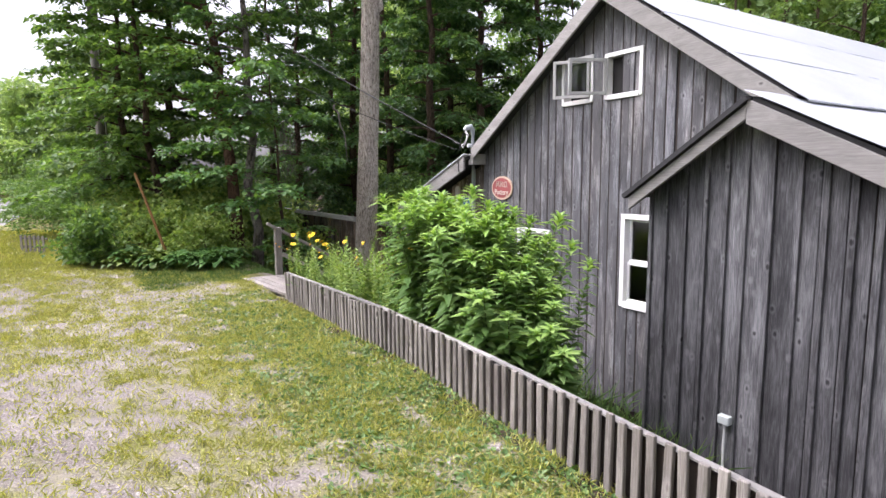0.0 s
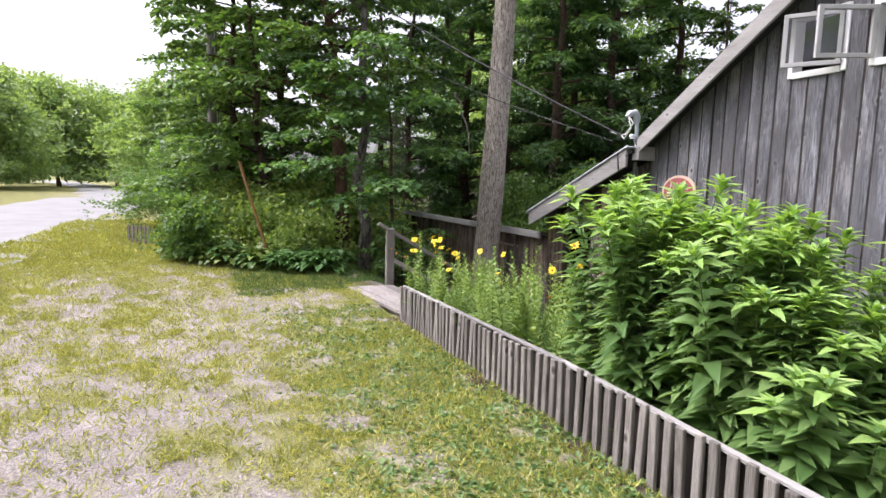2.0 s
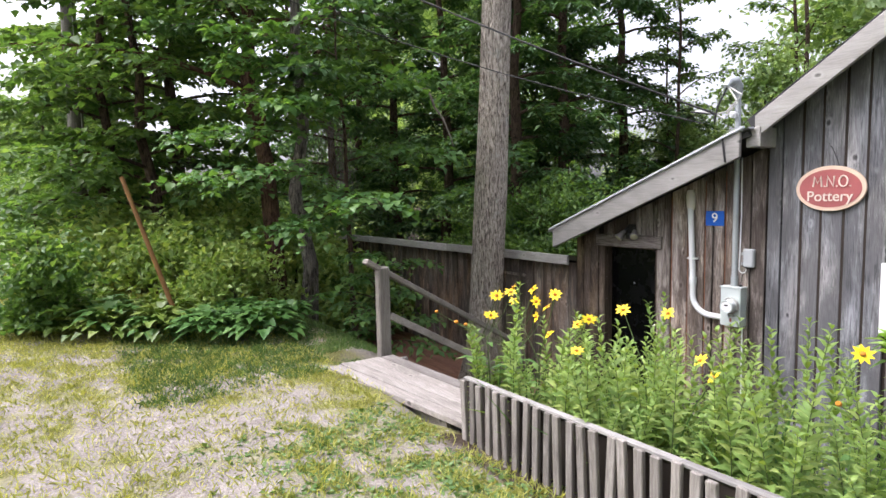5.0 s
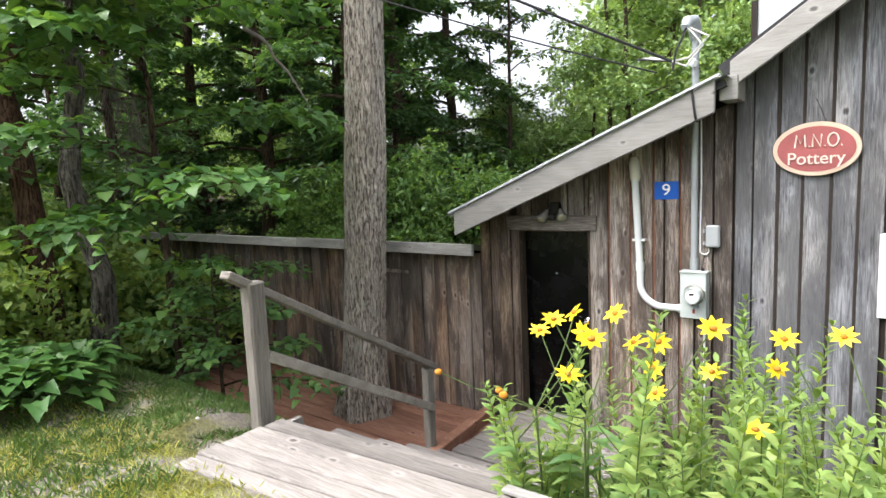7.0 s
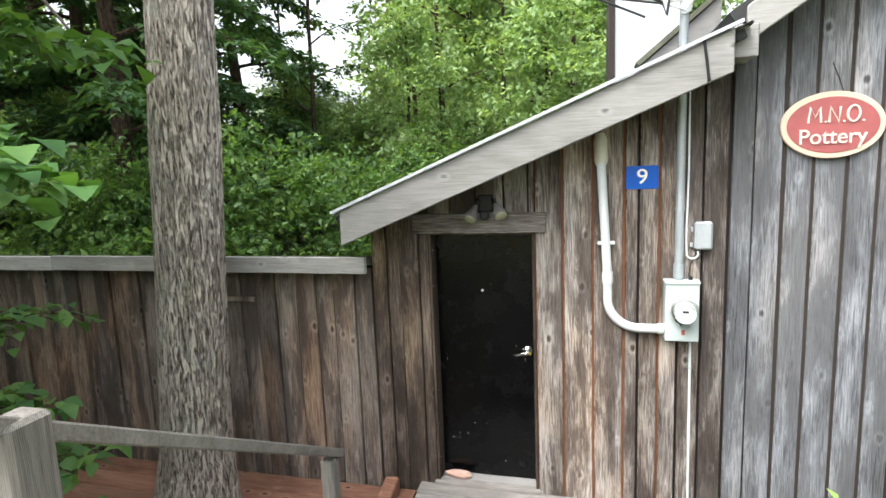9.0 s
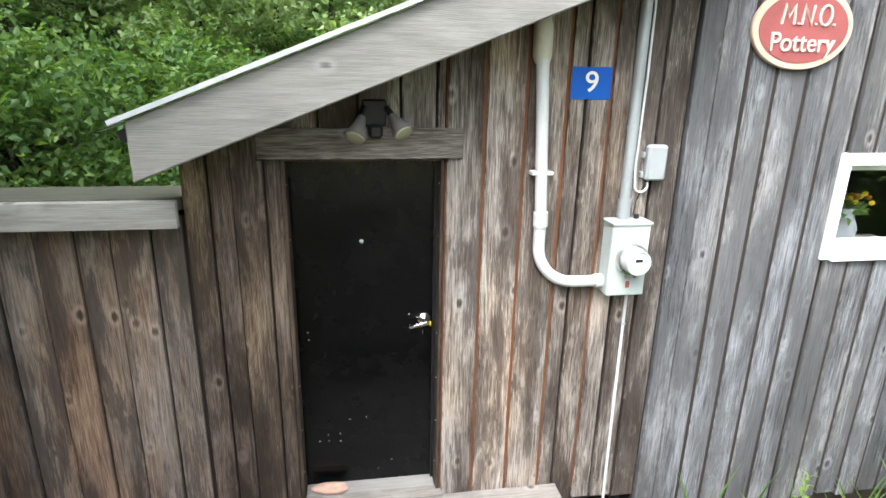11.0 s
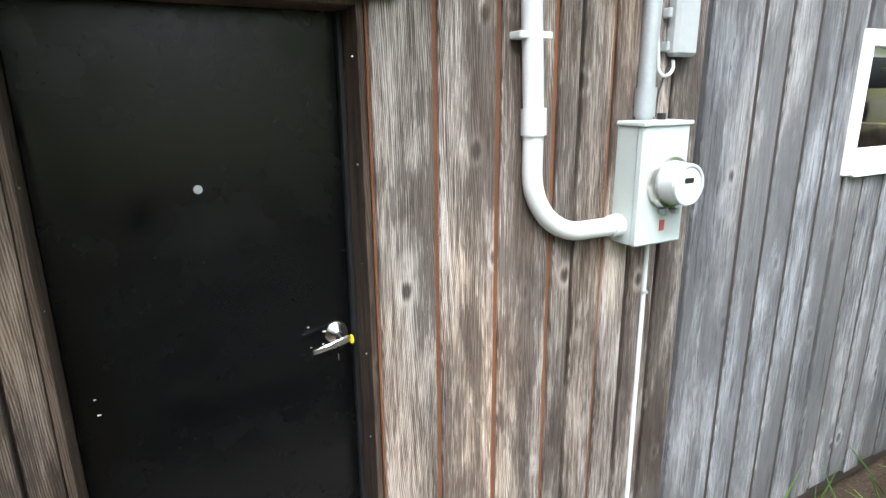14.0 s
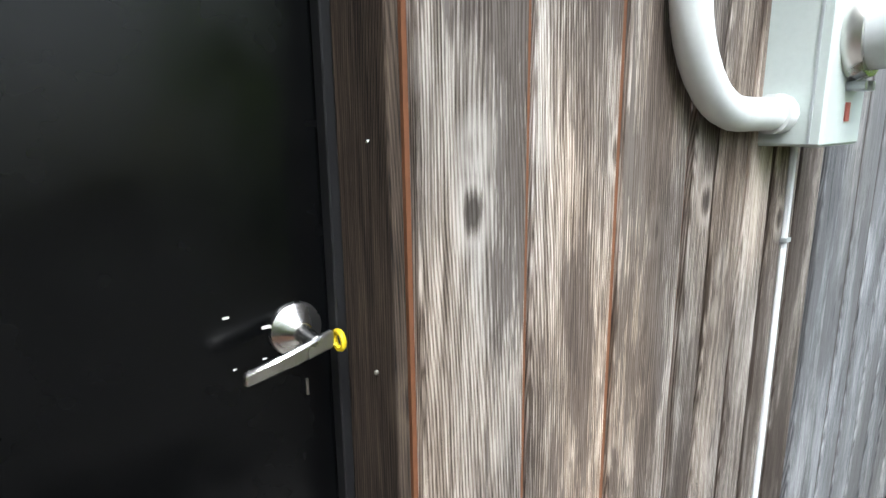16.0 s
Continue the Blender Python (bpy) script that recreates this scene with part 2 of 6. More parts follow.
M_OAK = bark("furrowed_oak_bark", (0.1, 0.08, 0.064), (0.58, 0.52, 0.445), 1.6, lichen=(0.5, 0.5, 0.44))
M_BARK = bark("dark_bark", (0.02, 0.015, 0.011), (0.12, 0.085, 0.06), 1.2)
M_BARKRED = bark("reddish_bark", (0.03, 0.018, 0.012), (0.14, 0.085, 0.056), 1.2)
M_BIRCH = bark("grey_spotted_bark", (0.03, 0.027, 0.023), (0.2, 0.18, 0.155), 0.9, lichen=(0.45, 0.45, 0.4))
M_LEAF = foliage("broad_tree_leaves", [(0.0, (0.055, 0.12, 0.038)), (0.5, (0.115, 0.22, 0.063)), (1.0, (0.24, 0.36, 0.11))], thin=0.5)
M_LEAFDARK = foliage("dark_tree_leaves", [(0.0, (0.034, 0.085, 0.036)), (0.5, (0.068, 0.145, 0.058)), (1.0, (0.145, 0.24, 0.09))], thin=0.45)
M_LEAFNEAR = foliage("near_maple_leaves", [(0.0, (0.045, 0.12, 0.04)), (0.5, (0.1, 0.21, 0.06)), (1.0, (0.2, 0.34, 0.09))], thin=0.45)
M_LEAFMID = foliage("roadside_leaves", [(0.0, (0.06, 0.13, 0.04)), (0.5, (0.13, 0.22, 0.075)), (1.0, (0.25, 0.35, 0.13))], thin=0.45)
# far leaves: sunlight and distance haze are put into this pale green
M_LEAFPALE = foliage("haze_pale_leaves", [(0.0, (0.17, 0.28, 0.11)), (0.5, (0.3, 0.43, 0.19)), (1.0, (0.44, 0.56, 0.3))], thin=0.5)
M_BUSHLEAF = foliage("tall_stalk_leaves", [(0.0, (0.075, 0.155, 0.047)), (0.5, (0.155, 0.275, 0.083)), (1.0, (0.285, 0.42, 0.155))], thin=0.45)
M_BUSHTIP = foliage("young_stalk_leaves", [(0.0, (0.2, 0.36, 0.08)), (0.5, (0.33, 0.52, 0.14)), (1.0, (0.46, 0.64, 0.22))], thin=0.45)
M_SPIKE = foliage("yellow_green_spikes", [(0.0, (0.12, 0.22, 0.06)), (0.5, (0.25, 0.37, 0.1)), (1.0, (0.46, 0.53, 0.18))], thin=0.42)
M_WEED = foliage("garden_greens", [(0.0, (0.06, 0.15, 0.05)), (0.5, (0.14, 0.27, 0.08)), (1.0, (0.3, 0.41, 0.13))], thin=0.42)
M_HOSTA = foliage("hosta_leaves", [(0.0, (0.04, 0.11, 0.025)), (0.6, (0.075, 0.17, 0.04)), (1.0, (0.14, 0.25, 0.06))], shine=0.3, thin=0.2)
M_HOSTAPALE = foliage("pale_hosta_leaves", [(0.0, (0.06, 0.12, 0.02)), (0.6, (0.13, 0.2, 0.03)), (1.0, (0.24, 0.3, 0.06))], shine=0.5, thin=0.2)
M_GRASS = foliage("grass_blades", [(0.0, (0.2, 0.25, 0.06)), (0.5, (0.42, 0.44, 0.12)), (1.0, (0.66, 0.6, 0.24))], thin=0.4)
M_CLOVER = foliage("low_weed_leaves", [(0.0, (0.055, 0.12, 0.034)), (0.5, (0.115, 0.205, 0.054)), (1.0, (0.225, 0.305, 0.1))], thin=0.3)
M_TWIG = plain("dry_grey_twig", (0.12, 0.1, 0.085), 0.9, wear=0.3)
M_STEM = plain("green_stem", (0.09, 0.13, 0.04), 0.7, wear=0.3)
M_STONE = plain("gravel_stone", (0.34, 0.31, 0.29), 0.9, wear=0.35, scale=30)
M_WIRE = plain("black_wire", (0.02, 0.02, 0.02), 0.6)
M_WIREPALE = plain("pale_cable", (0.5, 0.5, 0.48), 0.5)


def glass_material():
    m, nt, b = material("window_glass", 0.02, spec=0.5)
    b.inputs["Transmission Weight"].default_value = 1.0
    b.inputs["IOR"].default_value = 1.45
    return m


M_GLASS = glass_material()


def ground_material():
    """Packed gravel and thin turf, told apart by how much of the earth is grown over."""
    m, nt, b = material("gravel_and_turf", 0.95, spec=0.1)
    p = place(nt, (1, 1, 1))
    fine, mid = noise_of(nt, p, 55.0, 5.0, 0.7), noise_of(nt, p, 3.2, 5.0, 0.65)
    v = node(nt, "ShaderNodeTexVoronoi", Scale=70.0)
    nt.links.new(p, v.inputs["Vector"])
    gravel = ramp(nt, maths(nt, "ADD", maths(nt, "MULTIPLY", fine, 0.6), maths(nt, "MULTIPLY", mid, 0.4)),
                  [(0.32, (0.15, 0.128, 0.11)), (0.5, (0.3, 0.27, 0.24)), (0.7, (0.49, 0.455, 0.41))]).outputs[0]
    turf = ramp(nt, fine, [(0.3, (0.1, 0.1, 0.038)), (0.5, (0.22, 0.22, 0.08)), (0.75, (0.37, 0.34, 0.16))]).outputs[0]
    earth = ramp(nt, fine, [(0.3, (0.03, 0.022, 0.015)), (0.7, (0.1, 0.075, 0.055))]).outputs[0]
    cov = nt.nodes.new("ShaderNodeVertexColor")
    cov.layer_name = "cover"
    sep = nt.nodes.new("ShaderNodeSeparateColor")
    nt.links.new(cov.outputs[0], sep.inputs[0])
    edge = maths(nt, "ADD", sep.outputs[0], maths(nt, "ADD", maths(nt, "MULTIPLY", maths(nt, "SUBTRACT", fine, 0.5), 0.9), maths(nt, "MULTIPLY", maths(nt, "SUBTRACT", mid, 0.5), 1.3)))
    col = mixed(nt, gravel, turf, ramp(nt, edge, [(0.25, (0, 0, 0)), (0.8, (1, 1, 1))]).outputs[0])
    col = mixed(nt, col, earth, ramp(nt, maths(nt, "ADD", sep.outputs[1], maths(nt, "MULTIPLY", maths(nt, "SUBTRACT", mid, 0.5), 0.6)), [(0.4, (0, 0, 0)), (0.6, (1, 1, 1))]).outputs[0])
    nt.links.new(col, b.inputs["Base Color"])
    bump(nt, b, maths(nt, "ADD", fine, maths(nt, "MULTIPLY", v.outputs["Distance"], 0.6)), 0.9, 0.02)
    return m


M_GROUND = ground_material()

# ---- mesh helpers ----


def mesh_object(name, mesh, mat, parent=None, label="", smooth=False):
    if mat is not None and not mesh.materials:
        mesh.materials.append(mat)
    if smooth:
        for f in mesh.polygons:
            f.use_smooth = True
        mesh.set_sharp_from_angle(angle=radians(40))
    ob = new(name, mesh)
    if parent is not None:
        ob.parent = parent
    if label:
        ob["label"] = label
    return ob


def part(name, bm, mat, parent=None, label="", smooth=False):
    me = bpy.data.meshes.new(name)
    bm.to_mesh(me)
    bm.free()
    return mesh_object(name, me, mat, parent, label, smooth)


def empty(name, where, label="", category="", group="", kind="", rz=0.0):
    ob = new(name)
    ob.matrix_basis = pose(*where, 0, 0, rz)
    return tagged(ob, label, category, group, kind)


def add_box(bm, lo, hi, bevel=0.0, m=None):
    lo, hi = Vector(lo), Vector(hi)
    made = bmesh.ops.create_cube(bm, size=1.0)["verts"]
    for v in made:
        v.co = Vector((lo[k] + (v.co[k] + 0.5) * (hi[k] - lo[k]) for k in range(3)))
    if bevel:
        edges = list({e for v in made for e in v.link_edges})
        out = bmesh.ops.bevel(bm, geom=edges, offset=bevel, segments=1, affect="EDGES")
        made = list({v for v in out["verts"]} | {v for v in made if v.is_valid})
    if m is not None:
        bmesh.ops.transform(bm, matrix=m, verts=made)
    return made


def box(lo, hi, bevel=0.0, m=None):
    bm = bmesh.new()
    add_box(bm, lo, hi, bevel, m)
    return bm


def prism(points, y0, y1, bevel=0.0, axis="y"):
    """A flat outline in x and z (or y and z, or x and y), given thickness."""
    bm = bmesh.new()
    at = {"y": lambda a, b, c: (a, c, b), "x": lambda a, b, c: (c, a, b), "z": lambda a, b, c: (a, b, c)}[axis]
    front, back = [bm.verts.new(at(a, b, y0)) for a, b in points], [bm.verts.new(at(a, b, y1)) for a, b in points]
    bm.faces.new(front)
    bm.faces.new(back[::-1])
    for k in range(len(points)):
        j = (k + 1) % len(points)
        bm.faces.new((front[j], front[k], back[k], back[j]))
    bmesh.ops.recalc_face_normals(bm, faces=bm.faces)
    if bevel:
        bmesh.ops.bevel(bm, geom=bm.edges[:], offset=bevel, segments=1, affect="EDGES")
    return bm


def add_tube(bm, points, radii, sides=8, cap=True, rough=0.0, seed=0):
    """A tube through points; radii one number or one for each point."""
    rs = radii if isinstance(radii, (list, tuple)) else [radii] * len(points)
    pts = [Vector(p) for p in points]
    rings, up = [], None
    rng = random.Random(seed)
    for k, p in enumerate(pts):
        d = (pts[min(k + 1, len(pts) - 1)] - pts[max(k - 1, 0)]).normalized()
        if up is None:
            up = Vector((0, 0, 1)) if abs(d.z) < 0.9 else Vector((1, 0, 0))
        a = d.cross(up).normalized()
        up = a.cross(d).normalized()
        ring = []
        for s in range(sides):
            w = 2 * math.pi * s / sides
            r = rs[k] * (1 + rough * (rng.random() - 0.5))
            ring.append(bm.verts.new(p + (a * math.cos(w) + up * math.sin(w)) * r))
        rings.append(ring)
    for r0, r1 in zip(rings, rings[1:]):
        for s in range(sides):
            bm.faces.new((r0[s], r0[(s + 1) % sides], r1[(s + 1) % sides], r1[s]))
    if cap:
        bm.faces.new(rings[0][::-1])
        bm.faces.new(rings[-1])
    return bm


def tube(points, radii, sides=8, cap=True, rough=0.0, seed=0):
    return add_tube(bmesh.new(), points, radii, sides, cap, rough, seed)


def arc(centre, radius, a0, a1, steps, plane="xz"):
    out = []
    for k in range(steps + 1):
        w = radians(a0 + (a1 - a0) * k / steps)
        c, s = math.cos(w) * radius, math.sin(w) * radius
        out.append(Vector(centre) + Vector((c, 0, s) if plane == "xz" else (0, c, s) if plane == "yz" else (c, s, 0)))
    return out


def leaf_mesh(name, base, ahead, side, up, length, width, fold=0.25, droop=0.15, segs=1):
    """Many leaves in one mesh: arrays of where each leaf starts, where it points, its breadth and its upper side."""
    n = len(base)
    L, W = np.asarray(length).reshape(-1, 1), np.asarray(width).reshape(-1, 1)
    mid = base + ahead * L * 0.45 + up * L * 0.06
    tip = base + ahead * L - up * L * droop
    if segs == 1:
        left = base + ahead * L * 0.42 - side * W * 0.5 + up * W * fold
        right = base + ahead * L * 0.42 + side * W * 0.5 + up * W * fold
        verts = np.stack([base, left, tip, right], 1).reshape(-1, 3)
        tris = np.array([[0, 2, 1], [0, 3, 2]])
        per = 4
    else:
        l1 = base + ahead * L * 0.22 - side * W * 0.38 + up * W * fold * 0.8
        r1 = base + ahead * L * 0.22 + side * W * 0.38 + up * W * fold * 0.8
        l2 = base + ahead * L * 0.5 - side * W * 0.5 + up * (W * fold + L * 0.02)
        r2 = base + ahead * L * 0.5 + side * W * 0.5 + up * (W * fold + L * 0.02)
        l3 = base + ahead * L * 0.78 - side * W * 0.26 - up * (L * droop * 0.45 - W * fold * 0.5)
        r3 = base + ahead * L * 0.78 + side * W * 0.26 - up * (L * droop * 0.45 - W * fold * 0.5)
        m3 = base + ahead * L * 0.78 - up * L * droop * 0.5
        verts = np.stack([base, l1, r1, l2, mid, r2, l3, m3, r3, tip], 1).reshape(-1, 3)
        tris = np.array([[0, 4, 1], [0, 2, 4], [1, 4, 3], [2, 5, 4], [3, 4, 7], [3, 7, 6], [4, 5, 8], [4, 8, 7], [6, 7, 9], [7, 8, 9]])
        per = 10
    faces = (tris[None] + (np.arange(n) * per)[:, None, None]).reshape(-1, 3)
    me = bpy.data.meshes.new(name)
    me.vertices.add(len(verts))
    me.vertices.foreach_set("co", verts.astype(np.float32).ravel())
    me.loops.add(faces.size)
    me.loops.foreach_set("vertex_index", faces.astype(np.int32).ravel())
    me.polygons.add(len(faces))
    me.polygons.foreach_set("loop_start", np.arange(0, faces.size, 3, dtype=np.int32))
    me.update(calc_edges=True)
    me.validate()
    return me


def unit(a):
    return a / np.maximum(np.linalg.norm(a, axis=1, keepdims=True), 1e-6)


def leaf_frames(rng, n, lie=0.6, ahead=None):
    """Random leaf directions; lie: how flat the leaves lie."""
    if ahead is None:
        ahead = rng.normal(size=(n, 3)) * (1, 1, 0.45) + (0, 0, -0.15)
    ahead = unit(ahead)
    up = unit(rng.normal(size=(n, 3)) * (1 - lie) + np.array((0, 0, 1.0)) * lie)
    side = unit(np.cross(ahead, up))
    return ahead, side, np.cross(side, ahead)

# ---- ground ----


def smooth(a, b, v):
    t = np.clip((v - a) / (b - a), 0, 1)
    return t * t * (3 - 2 * t)


def lift(x, y):
    """Height of the earth: a drive on a terrace, a bank down to the sunken house, the wood floor behind."""
    x, y = np.asarray(x, float), np.asarray(y, float)
    terrace = 1.08 + 0.15 * smooth(1.0, 5.5, x) + 0.02 * np.sin(x * 0.9 + y * 1.3) + 0.012 * np.sin(x * 2.3 - y * 1.7)
    bed = terrace * (1 - smooth(-3.75, -0.9, y)) - 0.42 * smooth(-3.75, -0.9, y)
    stair = terrace * (1 - smooth(-3.0, -1.2, y)) - 0.12 * smooth(-3.6, -3.5, y) - 0.25 * smooth(-3.4, -2.2, y)
    bank = terrace * (1 - smooth(-3.3, -1.2, y)) - 0.09 * smooth(-3.3, -1.2, y)
    near = np.where(x > 1.65, bed, np.where(x > -0.38, stair, bank))
    return near


def cover(x, y):
    """How far the earth is grown over: the wheel track stays bare."""
    x, y = np.asarray(x, float), np.asarray(y, float)
    n = np.array([noise.fractal(Vector((a * 0.55, b * 0.9, 3.1)), 0.7, 2.0, 4) for a, b in zip(x.ravel(), y.ravel())]).reshape(x.shape)
    fine = np.array([noise.fractal(Vector((a * 3.6, b * 5.0, 7.7)), 0.7, 2.0, 3) for a, b in zip(x.ravel(), y.ravel())]).reshape(x.shape)
    track = (np.exp(-((y + 5.75 + 0.06 * (x - 4)) / 0.5) ** 2) + np.exp(-((y + 7.35 + 0.06 * (x - 4)) / 0.55) ** 2) + 0.55 * np.exp(-((y + 6.5) / 1.3) ** 2)) * smooth(-3.0, 0.5, x)
    bald = np.exp(-((x - 1.3) / 1.6) ** 2 - ((y + 4.75) / 0.65) ** 2)
    return np.clip(0.75 + 0.2 * n + 1.0 * fine - 0.34 * track - 0.45 * bald + 0.3 * smooth(-5.0, -4.3, y) * (x > 2.6) + 0.35 * smooth(-2.0, -4.0, x), 0, 1)


def ground_sheet():
    xs = np.array([-2500, -900, -400, -200, -120, -80, -55, -40, -30, -24, -19, -15, -12.5, -10.5, -9] + list(np.arange(-7.9, 11.6, 0.14)) + [12.5, 14, 17, 22, 30, 45, 80, 200, 600, 2500])
    ys = np.array([-2500, -900, -300, -120, -70, -45, -32, -24, -18, -14, -12, -10.5] + list(np.arange(-9.6, 0.6, 0.14)) + [1.5, 3, 5, 8, 12, 18, 26, 40, 70, 150, 500, 2500])
    gx, gy = np.meshgrid(xs, ys)
    gz = lift(gx, gy)
    gz = gz + 0.02 * np.sin(gx * 5.1) * np.sin(gy * 4.3) * (gy > -9.6)
    cv = cover(gx, gy)
    bare = smooth(-3.6, -3.3, gy) * smooth(1.4, 1.8, gx) + smooth(-1.9, -1.3, gy) * (gx < 1.7) * 0.7 + smooth(0.0, 0.4, gy)
    for a, w in ((-3.7, 0.13),):
        bare = np.maximum(bare, 0.75 * np.exp(-((gy - a + 0.035 * (gx - 4)) / w) ** 2) * (gx > 1.8) * (gx < 11))
    n1, n0 = gx.shape
    verts = np.stack([gx, gy, gz], -1).reshape(-1, 3)
    idx = np.arange(n1 * n0).reshape(n1, n0)
    faces = np.stack([idx[:-1, :-1], idx[:-1, 1:], idx[1:, 1:], idx[1:, :-1]], -1).reshape(-1, 4)
    me = bpy.data.meshes.new("ground")
    me.from_pydata(verts.tolist(), [], faces.tolist())
    layer = me.color_attributes.new("cover", "FLOAT_COLOR", "POINT")
    data = np.ones((n1 * n0, 4), np.float32)
    data[:, 0], data[:, 1], data[:, 2] = cv.ravel(), np.clip(bare, 0, 1).ravel(), 0
    layer.data.foreach_set("color", data.ravel())
    return tagged(mesh_object("ground", me, M_GROUND, smooth=True), "gravel drive and thin yellow-green turf sloping to the house", "ground", kind="structure")


ground_sheet()


def road():
    bm = bmesh.new()
    prev = None
    for x in list(np.arange(-140, 60, 2.5)):
        c = float(np.interp(x, (-140, -90, -60, -42, -25, 60), (-37, -22, -14.4, -12.0, -11.5, -11.7)))
        z = float(lift(x, -9.0)) + 0.005
        row = [bm.verts.new((x, c + d, z + 0.05 * (1 - (d / 2.9) ** 2))) for d in (-2.9, -1.5, 0, 1.5, 2.9)]
        if prev:
            for k in range(4):
                bm.faces.new((prev[k], row[k], row[k + 1], prev[k + 1]))
        prev = row
    tagged(part("road", bm, M_ASPHALT, smooth=True), "pale sunlit country road running off into trees", "road", kind="structure")


road()

# ---- house ----


def strip_wall(name, xs, foot, top, holes, y0, y1, mat, label, along="x"):
    """A wall of real thickness with openings through it: top is a function of the place along it."""
    cuts = sorted(set(xs) | {v for h in holes for v in h[:2]})
    bm = bmesh.new()
    for a, b in zip(cuts, cuts[1:]):
        m = (a + b) / 2
        spans, z = [], foot
        for h in sorted((h for h in holes if h[0] <= m <= h[1]), key=lambda h: h[2]):
            spans.append((z, z, h[2], h[2]))
            z = h[3]
        spans.append((z, z, top(a), top(b)))
        for za, zb, ta, tb in spans:
            v = [(a, za), (b, zb), (b, tb), (a, ta)]
            q = [bm.verts.new((p, y0, z) if along == "x" else (y0, p, z)) for p, z in v]
            r = [bm.verts.new((p, y1, z) if along == "x" else (y1, p, z)) for p, z in v]
            for k in range(4):
                j = (k + 1) % 4
                bm.faces.new((q[j], q[k], r[k], r[j]))
            bm.faces.new(q)
            bm.faces.new(r[::-1])
    bmesh.ops.recalc_face_normals(bm, faces=bm.faces)
    return tagged(part(name, bm, mat), label, "wall", kind="structure")


def clad(wall, x0, x1, widths, gap, foot, top, holes, y, thick, mat, seed, ragged=0.03, jog=0.012, piece="board", edges=(), filled=False, proud=0.0):
    """Upright boards, one object each, cut round the openings, their tops along the roof's slope."""
    rng = random.Random(seed)
    x, k = x0, 0
    while x < x1 - 0.02:
        w = min(widths[0] + (widths[1] - widths[0]) * rng.random(), x1 - x) if k >= len(edges) else edges[k] - x
        k += 1
        a, b = x + gap / 2, x + w - gap / 2
        out = rng.uniform(0, jog) + proud * (k % 2)
        cut = [h for h in holes if h[0] < b - 0.01 and h[1] > a + 0.01]
        runs = []
        if not cut:
            runs.append((a, b, None, None))
        else:
            h = cut[0]
            if h[0] > a + 0.03:
                runs.append((a, h[0], None, None))
            if h[1] < b - 0.03:
                runs.append((h[1], b, None, None))
            lo, hi = max(a, h[0]), min(b, h[1])
            runs.append((lo, hi, None, h[2]))
            runs.append((lo, hi, h[3], None))
        for p, q, lo, hi in runs:
            f = foot(p) if callable(foot) else foot
            f = f - rng.random() * ragged if lo is None else lo
            ta, tb = (top(p), top(q)) if hi is None else (hi, hi)
            if min(ta, tb) - f < 0.03 or q - p < 0.012:
                continue
            lean = rng.uniform(-0.004, 0.004)
            bm = prism([(p, f), (q, f), (q + lean, tb), (p + lean, ta)], y - thick - out, y, bevel=0.003)
            part(piece, bm, mat, wall)
        if filled and x + w < x1 - 0.02:
            # a sunken strip coloured as the joint's shade closes it, broken where an opening is
            e = x + w
            z, spans = foot + 0.02, []
            for h in sorted((h for h in holes if h[0] - 0.02 < e < h[1] + 0.02), key=lambda h: h[2]):
                spans.append((z, h[2]))
                z = h[3]
            spans.append((z, top(e) - 0.04))
            for za, zb in spans:
                if zb - za > 0.05:
                    part("dark_joint", box((e - gap / 2 + 0.001, y - thick * 0.88, za), (e + gap / 2 - 0.001, y - 0.002, zb)), M_GAP, wall)
        x += w


# door bay: lean-to with its eave to the wing and its top at the gable's corner
def bay_top(x):
    return 2.06 + 0.4 * (x + 0.42)


def gable_top(x):
    return min(3.27 + 0.69 * (x - 2.12), 3.46 + 0.71 * (7.2 - x) + 0.05)


DOOR = (0.04, 0.81, 0.06, 2.0)
WIN_SMALL = (3.02, 3.67, 1.47, 1.96)
WIN_TALL = (5.12, 5.8, 1.17, 2.27)
WIN_UP_A, WIN_UP_B = (3.97, 4.48, 3.84, 4.38), (4.76, 5.29, 3.84, 4.34)

bay_wall = strip_wall("wall_entry_bay", [-0.4, 2.03], -0.1, bay_top, [DOOR], 0.0, 0.12, M_GAP, "brown weathered vertical board wall of the low entry bay")
clad(bay_wall, -0.4, DOOR[0] - 0.001, (0.1, 0.16), 0.007, -0.06, bay_top, [], 0.0, 0.022, M_BAYDARK, 4, jog=0.006, proud=0.01)
clad(bay_wall, DOOR[0], DOOR[1], (0.14, 0.2), 0.012, -0.05, bay_top, [(DOOR[0] - 0.01, DOOR[1] + 0.01, -0.2, 2.12)], 0.0, 0.022, M_BROWN, 5)
clad(bay_wall, DOOR[1] + 0.001, 2.03, (0.11, 0.155), 0.018, -0.06, bay_top, [], 0.0, 0.022, M_BROWN, 6, edges=(1.0, 1.2, 1.4, 1.49, 1.62, 1.74, 1.88, 2.03))
gable_wall = strip_wall("wall_gable", [2.03, 4.83, 7.3], -0.35, gable_top, [WIN_SMALL, WIN_TALL, WIN_UP_A, WIN_UP_B], 0.002, 0.14, M_GAP, "weathered grey vertical board gable wall of the old house")
clad(gable_wall, 2.04, 2.16, (0.12, 0.12), 0.004, -0.3, gable_top, [], 0.0, 0.03, M_GREY, 3)
clad(gable_wall, 2.16, 3.0, (0.16, 0.185), 0.022, -0.24, gable_top, [], 0.0, 0.026, M_GREY, 12, jog=0.002, filled=True)
